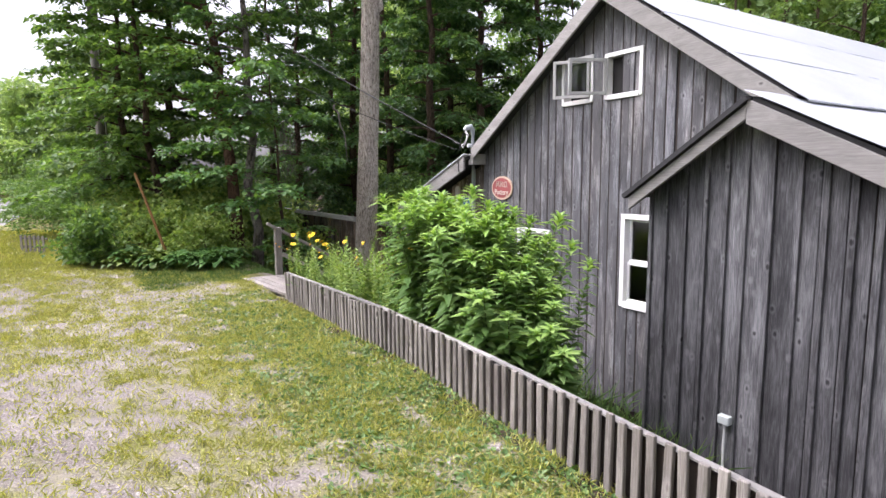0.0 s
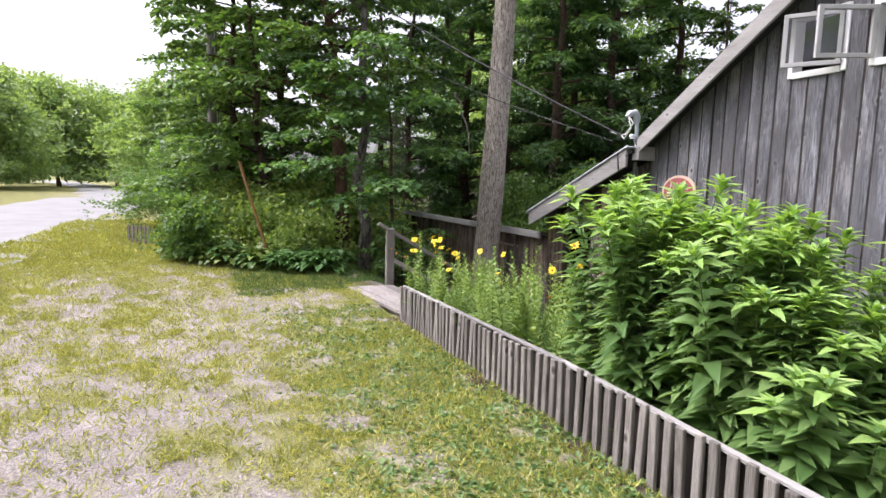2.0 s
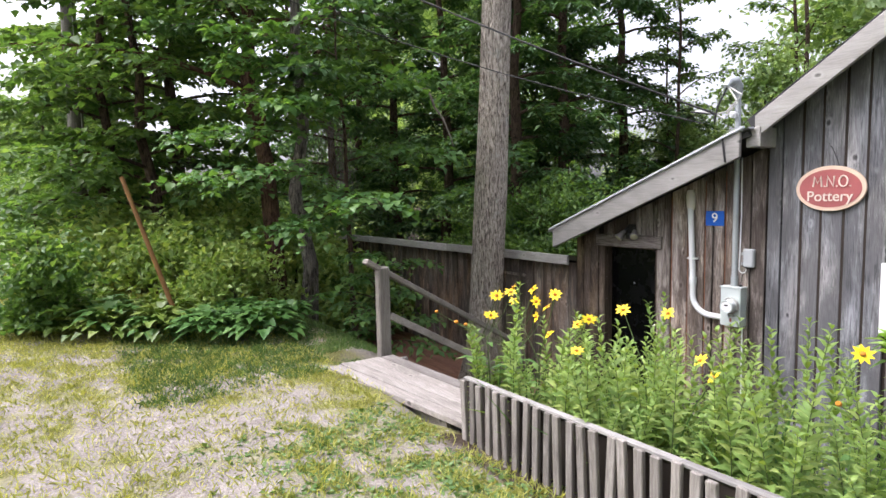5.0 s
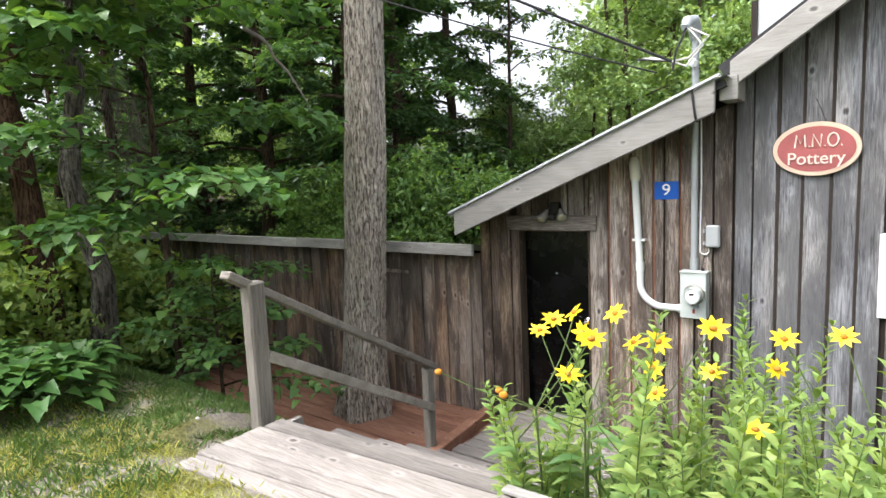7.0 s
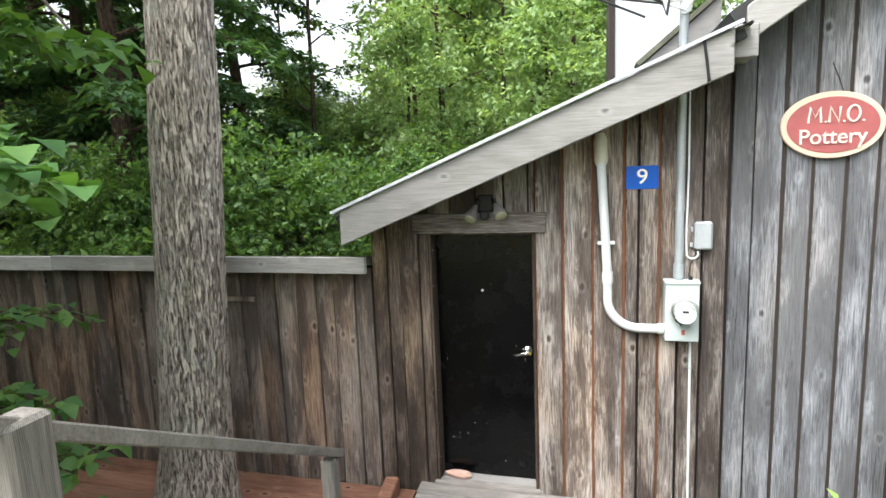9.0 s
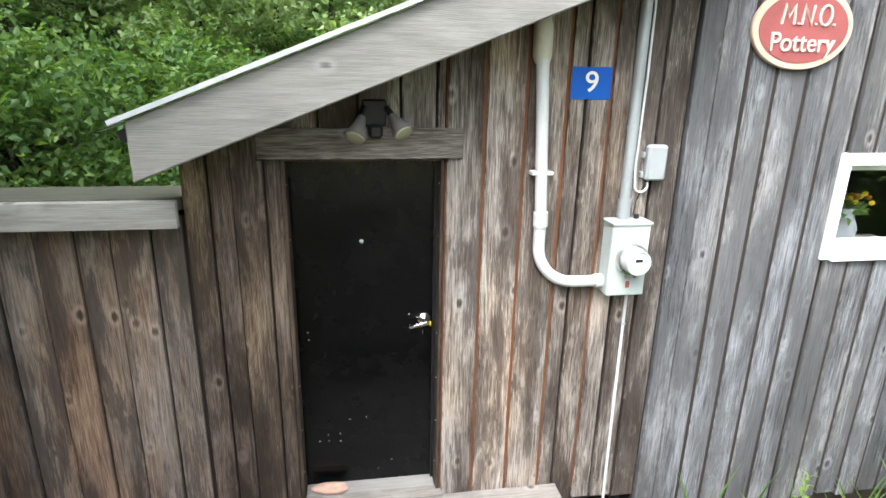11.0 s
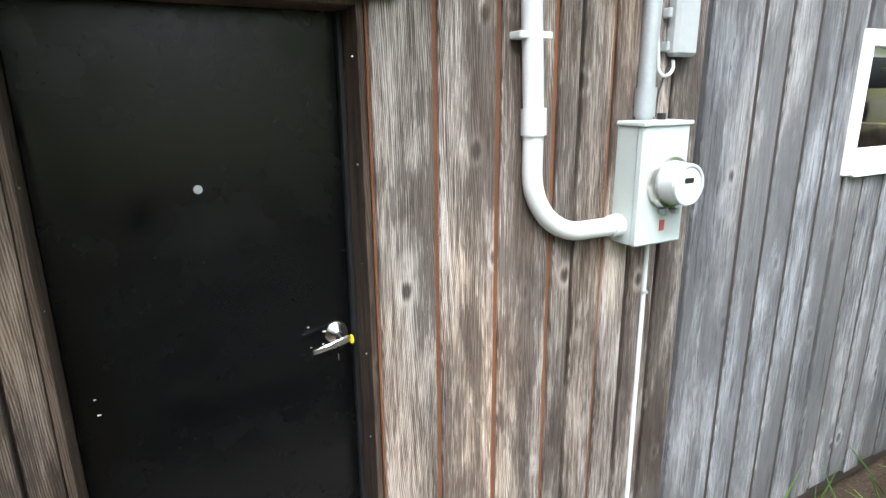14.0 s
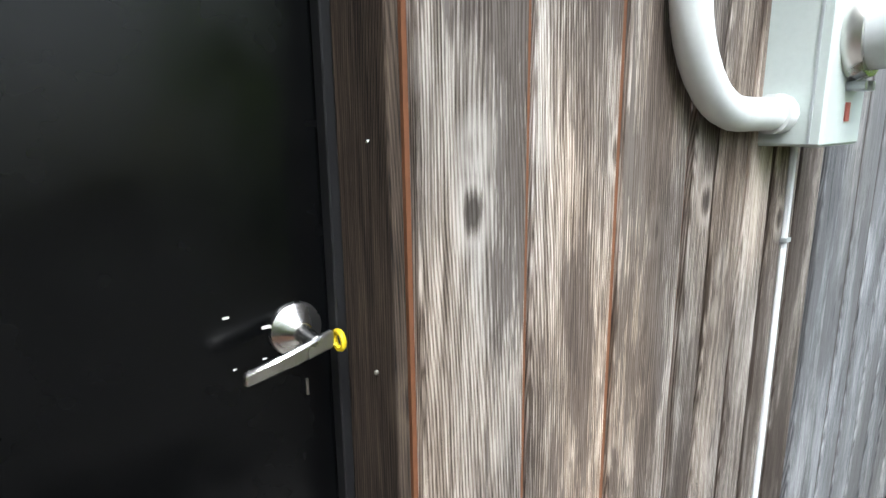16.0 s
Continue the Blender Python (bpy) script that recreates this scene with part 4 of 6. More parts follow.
# the oak before the wing: bare trunk as far as it is seen
def oak(where):
    rng = random.Random(2)
    ob = empty("oak_tree", where, "tall thick oak with deeply furrowed grey bark beside the boardwalk", "tree")
    bm = bmesh.new()
    rings = []
    for k in range(27):
        z = -0.15 + 13.0 * (k / 26) ** 1.15
        r = 0.24 - 0.009 * z + 0.11 * math.exp(-max(z, 0) / 0.22)
        cx, cy = 0.16 * math.sin(z * 0.35) * 0.6 + 0.045 * z * 0.6, 0.03 * z
        ring = []
        for s in range(36):
            w = 2 * math.pi * s / 36
            g = 1 + 0.04 * noise.noise(Vector((math.cos(w) * 6, math.sin(w) * 6, z * 0.8))) + (0.03 if s % 2 else -0.03) + 0.05 * math.exp(-((z - 2.6) / 0.3) ** 2)
            if z < 0.5:
                g += 0.12 * math.sin(5 * w + 1) * math.exp(-max(z, 0) / 0.2)
            ring.append(bm.verts.new((cx + math.cos(w) * r * g, cy + math.sin(w) * r * g, z)))
        rings.append(ring)
    for a, b in zip(rings, rings[1:]):
        for s in range(36):
            bm.faces.new((a[s], a[(s + 1) % 36], b[(s + 1) % 36], b[s]))
    part("trunk", bm, M_OAK, ob, smooth=True)
    for k, (z, w, reach, rise) in enumerate(((6.2, 2.5, 3.0, 1.6), (7.5, 4.0, 3.2, 1.5), (8.5, 0.6, 3.0, 1.6))):
        p = Vector((0.03 * z, 0.03 * z, z))
        q = p + Vector((math.cos(w) * reach, math.sin(w) * reach, rise))
        part("limb", tube(bent(p, q, 0.2, 6, rng, 0.12), [0.09 * (1 - 0.14 * j) for j in range(7)], 7), M_OAK, ob, smooth=True)
    nr = np.random.default_rng(3)
    n = 2400
    c = np.array([(math.cos(w) * r, math.sin(w) * r, z) for w, r, z in [(nr.uniform(0, 6.3), nr.uniform(1.0, 3.6), nr.uniform(6.8, 12.5)) for _ in range(60)]])
    base = np.repeat(c, n // 60, 0) + nr.normal(size=(n, 3)) * (0.5, 0.5, 0.3)
    ahead, side, up = leaf_frames(nr, n, 0.55)
    size = 0.15 * nr.uniform(0.6, 1.2, n)
    mesh_object("crown", leaf_mesh("crown", base, ahead, side, up, size, size * 0.55), M_LEAF, ob)
    return ob


oak((-1.6, -0.71, 0.0))

bough_tree("maple_tree", (-4.35, -2.8, ground_at(-4.35, -2.8)), 11.0, 0.3, 2.9, 3.3, 26, 0.15, M_BARKRED, M_LEAF, 5, "leafy maple with a reddish brown leaning trunk", lean=(-1.3, -0.5), twigs=22, per=14, droop=0.12, top=0.7)
bough_tree("grey_tree", (-3.8, -2.5, ground_at(-3.8, -2.5)), 9.5, 0.24, 3.4, 2.2, 15, 0.14, M_BIRCH, M_LEAFDARK, 6, "slender tree with spotted grey bark", twigs=20, per=14, droop=0.15, top=0.7)
bough_tree("young_maple", (-3.1, -2.0, ground_at(-3.1, -2.0)), 5.0, 0.1, 2.0, 2.5, 10, 0.125, M_BARK, M_LEAFNEAR, 35, "young maple with flat layered sprays of broad leaves", lean=(0.35, -0.3), twigs=18, per=14, broad=0.85, segs=2, aim=(-0.35, 1.1), top=0.8, rise=0.2, droop=0.12)
bough_tree("maple_tree", (-8.8, -3.5, 1.0), 10.0, 0.3, 1.1, 3.3, 34, 0.19, M_BARK, M_LEAF, 7, "broad leafy tree with low hanging boughs near the road", twigs=24, per=15, droop=0.15, top=0.65)
edge_maple = bough_tree("maple_tree", (-6.4, -4.2, 1.0), 9.0, 0.22, 1.0, 2.5, 30, 0.16, M_BARK, M_LEAF, 17, "leafy maple with layered boughs at the lawn's edge", twigs=22, per=14, droop=0.15, top=0.7, lean=(-0.6, -0.5))
road_b = bough_tree("maple_tree", (-12.5, -4.9, 1.0), 6.6, 0.24, 0.7, 2.9, 26, 0.2, M_BARK, M_LEAFMID, 8, "young tree by the roadside with drooping boughs", twigs=26, per=18)
c = copy_thing(edge_maple, pose(-8.4, -4.9, 1.0, 0, 0, 140))
c.scale = (1.05, 1.05, 1.0)
dark_a = bough_tree("hemlock_tree", (-6.2, 3.9, 0.0), 13.0, 0.34, 0.8, 2.6, 40, 0.2, M_BARK, M_LEAFDARK, 9, "tall dark green tree behind the wing", group="dark trees behind the wing", twigs=18, per=18, broad=0.5, droop=0.35, top=0.6)
for k, (x, y, s, r) in enumerate(((-9.6, 3.9, 1.0, 70), (-14.5, 1.0, 0.9, 220), (-7.6, 6.8, 1.15, 20), (-10.2, 7.0, 1.1, 160), (-12.5, 4.0, 1.1, 300), (-8.6, 10.5, 1.15, 40), (-13.0, 8.5, 1.2, 190), (-16.5, 4.5, 1.1, 260), (-11.5, 1.2, 0.85, 10))):
    c = copy_thing(dark_a, pose(x, y, 0, 0, 0, r))
    c.scale = (s, s, s)
pale_a = tree("forest_tree", (-3.0, 16.0, 0.0), 14.0, 0.28, 2.0, 3.0, 9000, 0.3, M_BARK, M_LEAFPALE, 10, "slender forest tree with green leaves coloured pale for sun and haze", group="forest trees behind the house", lobes=64, limbs=9, fill=0.24)
mid_a = tree("forest_tree", (2.6, 20.0, 0.0), 15.0, 0.3, 3.5, 2.9, 7500, 0.3, M_BARK, M_LEAF, 12, "tall forest tree with open green crown", group="forest trees behind the house", lobes=56, limbs=9, fill=0.24)
rng = random.Random(77)
for k in range(30):
    x, y = rng.uniform(-28, 24), rng.uniform(17, 46)
    if k % 9 == 0:
        x, y = rng.uniform(-34, -18), rng.uniform(2, 14)
    c = copy_thing(pale_a if k % 2 else mid_a, pose(x, y, 0, 0, 0, rng.uniform(0, 360)))
    s = rng.uniform(0.8, 1.3) * (0.5 if 0.36 < (2.0 - x) / (y + 4.6) < 0.85 else 1.0)
    c.scale = (s, s, s * rng.uniform(0.9, 1.15))
slender = bough_tree("slender_tree", (-2.6, 10.5, 0.0), 12.0, 0.17, 4.2, 1.9, 16, 0.17, M_BARK, M_LEAFMID, 52, "slender forest tree with a thin bare trunk", group="slender trees behind the house", twigs=10, per=9, rise=0.7, droop=0.1)
for k, (x, y, s) in enumerate(((-4.1, 13.0, 1.05), (-1.3, 12.4, 0.95), (-5.6, 9.4, 0.9), (0.7, 11.6, 1.0), (-0.2, 15.5, 1.1), (2.2, 13.0, 1.1), (-7.8, 12.0, 0.8))):
    c = copy_thing(slender, pose(x, y, 0, 0, 0, 67 * k + 20))
    c.scale = (s, s, s)
# low young growth at the wood's edge
for k in range(5):
    c = copy_thing(mid_a, pose(-13.5 - 2.2 * k, rng.uniform(0.5, 5.0), 0.2, 0, 0, rng.uniform(0, 360)))
    c.scale = (0.34, 0.34, 0.3)
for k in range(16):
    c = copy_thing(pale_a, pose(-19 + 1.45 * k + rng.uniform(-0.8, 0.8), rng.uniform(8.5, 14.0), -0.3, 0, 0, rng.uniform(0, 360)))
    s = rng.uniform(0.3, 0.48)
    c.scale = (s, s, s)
road_a = tree("roadside_tree", (-48, -32, 1.2), 9.0, 0.3, 0.8, 4.0, 12000, 0.42, M_BARK, M_LEAFPALE, 14, "rounded tree across the road, its leaves coloured pale for sun and haze", group="trees across the road", lobes=44, limbs=7, fill=0.26)
for k, (x, y, s) in enumerate(((-40, -27, 1.0), (-56, -24, 1.2), (-66, -28, 1.3), (-75, -22, 1.4), (-85, -17, 1.4), (-62, -10, 1.2), (-80, -8, 1.5), (-95, -30, 1.5), (-20, -30, 1.1), (-5, -28, 1.1), (12, -27, 1.2), (26, -24, 1.2), (28, -6, 1.2))):
    c = copy_thing(road_a, pose(x, y, 1.2, 0, 0, 47 * k))
    c.scale = (s, s, s)

for k, (x, y, s) in enumerate(((-17.5, -4.6, 1.1), (-23.0, -5.0, 1.15), (-30.0, -5.4, 1.2), (-38.0, -5.8, 1.3), (-48.0, -7.0, 1.5))):
    c = copy_thing(road_b, pose(x, y, 1.0, 0, 0, 83 * k + 30))
    c.scale = (s, s, s)

# ---- door ----


def entry_door():
    ob = empty("entry_door", (0.43, 0.1, 0.06), "closed plain black door with a steel lever handle", "door", kind="structure")
    part("door_leaf", local(ob, box((DOOR[0] + 0.02, 0.11, 0.085), (DOOR[1] - 0.02, 0.15, 1.985), 0.003)), M_BLACK, ob)
    for lo, hi in (((DOOR[0], -0.018, 0.06), (DOOR[0] + 0.018, 0.16, 2.0)), ((DOOR[1] - 0.018, -0.018, 0.06), (DOOR[1], 0.16, 2.0)), ((DOOR[0] + 0.018, -0.018, 1.985), (DOOR[1] - 0.018, 0.16, 2.0))):
        part("jamb", local(ob, box(lo, hi, 0.002)), M_JAMB, ob)
    part("door_stop", local(ob, box((DOOR[1] - 0.034, 0.085, 0.085), (DOOR[1] - 0.019, 0.108, 1.984), 0.002)), M_DARK, ob)
    part("threshold", local(ob, box((DOOR[0] + 0.02, 0.0, 0.06), (DOOR[1] - 0.02, 0.12, 0.084), 0.004)), M_FASCIA, ob)
    hp = Vector((0.732, 0.11, 1.105))
    bm = tube([hp, hp + Vector((0, -0.006, 0)), hp + Vector((0, -0.012, 0)), hp + Vector((0, -0.022, 0))], [0.034, 0.033, 0.024, 0.012], 24)
    rose = part("handle", local(ob, bm), M_CHROME, ob, "worn steel lever handle with a yellow tagged key", smooth=True)
    bm = tube([hp + Vector((0, -0.02, 0)), hp + Vector((0, -0.058, -0.004))], 0.011, 12)
    blade = prism([(hp.x + 0.02, hp.z + 0.011), (hp.x + 0.02, hp.z - 0.011), (hp.x - 0.03, hp.z - 0.022), (hp.x - 0.088, hp.z - 0.03), (hp.x - 0.088, hp.z - 0.014), (hp.x - 0.035, hp.z - 0.003)], hp.y - 0.064, hp.y - 0.054, bevel=0.003)
    me = bpy.data.meshes.new("blade")
    blade.to_mesh(me)
    blade.free()
    bm.from_mesh(me)
    bpy.data.meshes.remove(me)
    part("lever", local(ob, bm), M_CHROME, rose, smooth=True)
    bm = tube(arc(hp + Vector((0.026, -0.062, -0.004)), 0.011, 0, 360, 12, "yz"), 0.0035, 6)
    part("key_tag", local(ob, bm), M_YELLOW, rose, "yellow plastic key ring")
    part("keyhole_pin", local(ob, tube([hp + Vector((-0.012, -0.05, -0.045)), hp + Vector((-0.012, -0.05, -0.065))], 0.0018, 6)), M_CHROME, rose)
    pp = Vector((0.405, 0.11, 1.555))
    part("peephole", local(ob, tube([pp, pp + Vector((0, -0.004, 0)), pp + Vector((0, -0.004, 0))], [0.011, 0.0105, 0.009], 14)), M_STEELPIPE, ob, "small steel peephole")
    part("peephole_lens", local(ob, tube([pp + Vector((0, -0.003, 0)), pp + Vector((0, -0.0065, 0))], [0.008, 0.004], 12)), M_STEELPIPE, ob)
    rng = random.Random(5)
    for k in range(16):
        x, z = rng.uniform(0.1, 0.74), rng.uniform(0.15, 1.3)
        if k < 5:
            x, z = rng.uniform(0.1, 0.3), rng.uniform(0.36, 0.42)
        if 5 <= k < 10:
            x, z = rng.uniform(0.63, 0.7), rng.uniform(1.06, 1.14)
        s = rng.uniform(0.0009, 0.0026)
        part("paint_chip", local(ob, box((x - s * 2, 0.1085, z - s * 0.7), (x + s * 2, 0.1102, z + s * 0.7))), M_LETTER, ob)
    for k in range(7):
        for x in (DOOR[0] + 0.0195, DOOR[1] - 0.0195):
            z = 0.25 + k * 0.27
            bm = bmesh.new()
            bmesh.ops.create_icosphere(bm, subdivisions=1, radius=0.0035, matrix=pose(x, 0.02, z))
            part("nail_head", local(ob, bm), M_CHROME, ob)
    return ob


entry_door()
tagged(part("lintel", prism([(-0.06, 2.0), (0.89, 2.0), (0.893, 2.14), (0.6, 2.147), (0.3, 2.14), (-0.06, 2.142)], -0.055, -0.024, bevel=0.004), wood("weathered_lintel_wood", (0.03, 0.024, 0.02), (0.17, 0.145, 0.125), (0.38, 0.355, 0.33), "x")), "weathered brown lintel board over the door", "trim", kind="structure")
bm = bmesh.new()
bmesh.ops.create_icosphere(bm, subdivisions=3, radius=0.08)
for v in bm.verts:
    v.co = Vector((v.co.x * 1.35, v.co.y * 0.42, v.co.z * 0.42)) * (1 + 0.25 * noise.noise(v.co * 18))
bmesh.ops.transform(bm, matrix=pose(0.2, 0.03, 0.115), verts=bm.verts[:])
tagged(part("stone", bm, M_ROCK), "flat pinkish stone lying on the door sill", "stone")


def floodlight():
    ob = empty("floodlight", (0.47, -0.05, 2.2), "twin black floodlight with a motion sensor above the door", "outdoor lamp")
    part("back_plate", local(ob, box((0.42, -0.05, 2.15), (0.53, -0.023, 2.27), 0.008)), M_DARK, ob)
    part("sensor", local(ob, box((0.445, -0.12, 2.1), (0.51, -0.05, 2.165), 0.014)), M_DARK, ob)
    for x, tip in ((0.43, Vector((0.385, -0.16, 2.11))), (0.53, Vector((0.6, -0.15, 2.13)))):
        p = Vector((x, -0.05, 2.235))
        neck = p.lerp(tip, 0.45)
        part("arm", local(ob, tube([p, neck], 0.016, 10)), M_DARK, ob)
        d = (tip - neck).normalized()
        head = part("lamp_head", local(ob, tube([neck - d * 0.02, neck + d * 0.02, tip - d * 0.02, tip], [0.02, 0.028, 0.046, 0.048], 16)), plain("grey_lamp_housing", (0.16, 0.15, 0.14), 0.6) if x < 0.5 else bpy.data.materials["grey_lamp_housing"], ob, smooth=True)
        part("lens", local(ob, tube([tip - d * 0.004, tip + d * 0.006, tip + d * 0.012], [0.044, 0.04, 0.02], 16)), M_BULB, head, "dull yellowish lamp glass", smooth=True)
    return ob


floodlight()

# ---- electric service ----


def service():
    ob = empty("plastic_conduit", (1.24, -0.05, 1.4), "white plastic conduit bending into the meter box", "conduit")
    down = [Vector((1.25, -0.062, 2.5)), Vector((1.295, -0.062, 1.7)), Vector((1.295, -0.062, 1.555))]
    bend = arc((1.495, -0.062, 1.555), 0.2, 180, 270, 10)
    part("pipe", local(ob, tube(down + bend[1:] + [Vector((1.66, -0.062, 1.355))], 0.03, 14)), M_PVC, ob, smooth=True)
    part("collar", local(ob, tube([(1.296, -0.062, 1.66), (1.294, -0.062, 1.735)], 0.037, 14)), M_PVC, ob, smooth=True)
    part("end_collar", local(ob, tube([(1.615, -0.062, 1.355), (1.655, -0.062, 1.355)], 0.037, 14)), M_PVC, ob, smooth=True)
    part("strap", local(ob, box((1.23, -0.079, 1.92), (1.34, -0.025, 1.94), 0.003)), M_PVC, ob)
    bm = tube([(1.253, -0.05, 2.44), (1.252, -0.05, 2.47), (1.247, -0.055, 2.6), (1.245, -0.055, 2.65)], [0.034, 0.045, 0.045, 0.03], 14)
    part("cover", local(ob, bm), plain("cream_conduit_cover", (0.6, 0.57, 0.48), 0.5), ob, "cream plastic end cover", smooth=True)
    ob = empty("steel_conduit", (1.74, -0.05, 1.7), "grey metal service mast with a weatherhead above the roof", "conduit")
    part("pipe", local(ob, tube([(1.74, -0.05, 1.69), (1.74, -0.05, 3.0), (1.74, -0.06, 3.58)], 0.027, 14)), M_STEELPIPE, ob, smooth=True)
    part("coupling", local(ob, tube([(1.74, -0.05, 1.7), (1.74, -0.05, 1.79)], 0.034, 14)), M_STEELPIPE, ob, smooth=True)
    part("coupling", local(ob, tube([(1.74, -0.05, 2.14), (1.74, -0.05, 2.16)], 0.031, 14)), M_STEELPIPE, ob, smooth=True)
    bm = tube([(1.74, -0.06, 3.54), (1.74, -0.065, 3.62), (1.73, -0.1, 3.68), (1.71, -0.17, 3.665), (1.7, -0.2, 3.62)], [0.036, 0.05, 0.055, 0.05, 0.036], 14)
    part("weatherhead", local(ob, bm), M_STEELPIPE, ob, smooth=True)
    part("insulator", local(ob, tube([(1.74, -0.09, 3.36), (1.74, -0.15, 3.36), (1.74, -0.17, 3.36)], [0.03, 0.035, 0.02], 12)), M_PVC, ob)
    part("strap", local(ob, tube([(1.79, -0.05, 3.1), (1.8, -0.41, 3.12), (1.83, -0.41, 2.9), (1.83, -0.36, 2.88)], 0.009, 6)), M_DARK, ob)
    for k, (dx, dz) in enumerate(((0.16, 0.02), (0.12, -0.04), (-0.08, -0.06))):
        pts = [Vector((1.71, -0.19, 3.63)), Vector((1.72 + dx, -0.24, 3.5 + dz)), Vector((1.66 + dx * 0.5, -0.25, 3.36 + dz)), Vector((1.6, -0.2, 3.38)), Vector((1.42 - 0.05 * k, -0.19, 3.44))]
        part("cable", local(ob, tube(pts, 0.009, 6)), M_WIREPALE if k < 2 else M_WIRE, ob)
    meter = empty("meter_box", (1.72, -0.05, 1.3), "pale grey electric meter box with a glass dial", "electric meter")
    part("case", local(meter, box((1.652, -0.14, 1.295), (1.856, -0.022, 1.677), 0.005)), M_BOX, meter)
    part("lid", local(meter, box((1.646, -0.148, 1.675), (1.862, -0.02, 1.689), 0.003)), M_BOX, meter)
    part("seam", local(meter, box((1.6505, -0.12, 1.3), (1.6535, -0.115, 1.674))), M_STEELPIPE, meter)
    c = Vector((1.765, -0.14, 1.5))
    part("ring", local(meter, tube([c, c + Vector((0, -0.012, 0)), c + Vector((0, -0.03, 0)), c + Vector((0, -0.03, 0))], [0.085, 0.087, 0.08, 0.07], 28)), M_CHROME, meter, smooth=True)
    part("meter_body", local(meter, tube([c + Vector((0, -0.028, 0)), c + Vector((0, -0.08, 0)), c + Vector((0, -0.086, 0))], [0.069, 0.065, 0.056], 28)), M_METERGLASS, meter, smooth=True)
    part("dial", local(meter, tube([c + Vector((0, -0.085, 0)), c + Vector((0, -0.0885, 0))], 0.05, 28)), M_DIAL, meter, "white meter dial")
    part("display", local(meter, box((c.x - 0.02, c.y - 0.0905, c.z + 0.006), (c.x + 0.018, c.y - 0.087, c.z + 0.022))), M_DARK, meter)
    for k in range(3):
        part("dial_mark", local(meter, box((c.x - 0.03, c.y - 0.0895, c.z - 0.012 - 0.014 * k), (c.x + 0.02 - 0.012 * k, c.y - 0.087, c.z - 0.008 - 0.014 * k))), M_STEELPIPE, meter)
    part("rim", local(meter, tube(arc(c + Vector((0, -0.087, 0)), 0.06, 0, 360, 28), 0.006, 8)), M_BOX, meter, "clear rounded rim of the meter glass", smooth=True)
    for dx in (-0.015, 0.03):
        part("seal", local(meter, tube([c + Vector((dx, -0.0, -0.095)), c + Vector((dx, -0.03, -0.095))], 0.01, 10)), M_STEELPIPE, meter)
    part("label_plate", local(meter, box((1.752, -0.143, 1.34), (1.772, -0.139, 1.375))), plain("red_warning_label", (0.36, 0.09, 0.07), 0.6), meter, "small red and white warning label")
    part("knob", local(meter, tube([(1.81, -0.06, 1.688), (1.81, -0.06, 1.71)], 0.014, 8)), M_DARK, meter)
    wire = empty("ground_wire", (1.78, -0.03, 0), "white cable running down the boards below the meter", "cable")
    part("sheath", local(wire, tube([(1.82, -0.035, 1.3), (1.822, -0.035, 1.2), (1.825, -0.035, 0.6), (1.83, -0.035, 0.0), (1.835, -0.035, -0.25)], 0.0085, 8)), M_PVC, wire)
    part("staple", local(wire, box((1.812, -0.046, 1.08), (1.834, -0.03, 1.09))), M_STEELPIPE, wire)
    jb = empty("junction_box", (1.87, -0.05, 1.87), "small pale grey telephone box with looping wires", "junction box")
    part("case", local(jb, box((1.83, -0.075, 1.885), (1.936, -0.024, 2.065), 0.012)), M_GREYBOX, jb)
    for z in (1.9, 2.0):
        part("hinge", local(jb, box((1.808, -0.06, z), (1.822, -0.03, z + 0.03), 0.003)), M_GREYBOX, jb)
    part("loop", local(jb, tube([(1.85, -0.05, 1.875)] + arc((1.82, -0.05, 1.86), 0.035, -10, -190, 10) + [Vector((1.783, -0.04, 1.95)), Vector((1.79, -0.04, 2.4)), Vector((1.785, -0.04, 2.95))], 0.006, 6)), M_PVC, jb)
    part("thin_wire", local(jb, tube([(1.85, -0.04, 1.88), (1.81, -0.04, 1.78), (1.8, -0.04, 1.7)], 0.003, 5)), M_WIRE, jb)


service()


def letters(name, text, size, where, mat, parent, deep=0.004, width=1.0):
    cu = bpy.data.curves.new(name, "FONT")
    cu.body, cu.size, cu.extrude = text, size, deep
    cu.align_x, cu.align_y = "CENTER", "CENTER"
    cu.offset = size * 0.004
    tmp = new(name, cu)
    me = bpy.data.meshes.new_from_object(tmp)
    bpy.data.objects.remove(tmp)
    bpy.data.curves.remove(cu)
    me.transform(Matrix.Diagonal((width, 1, 1, 1)))
    ob = mesh_object(name, me, mat, parent)
    ob.matrix_basis = Matrix.Translation(Vector(where) - Vector(parent.location)) @ pose(0, 0, 0, 90, 0, 0)
    return ob


def number_plate():
    ob = empty("house_number_plate", (1.51, -0.035, 2.35), "blue house number plate with a white nine", "number plate")
    part("plate", local(ob, box((1.41, -0.036, 2.28), (1.61, -0.03, 2.43), 0.002)), M_BLUE, ob)
    letters("digit", "9", 0.135, (1.51, -0.038, 2.357), M_LETTER, ob, 0.001, 1.1)


number_plate()


M_SIGNTEXT = plain("cream_sign_lettering", (0.62, 0.52, 0.44), 0.6, wear=0.1)


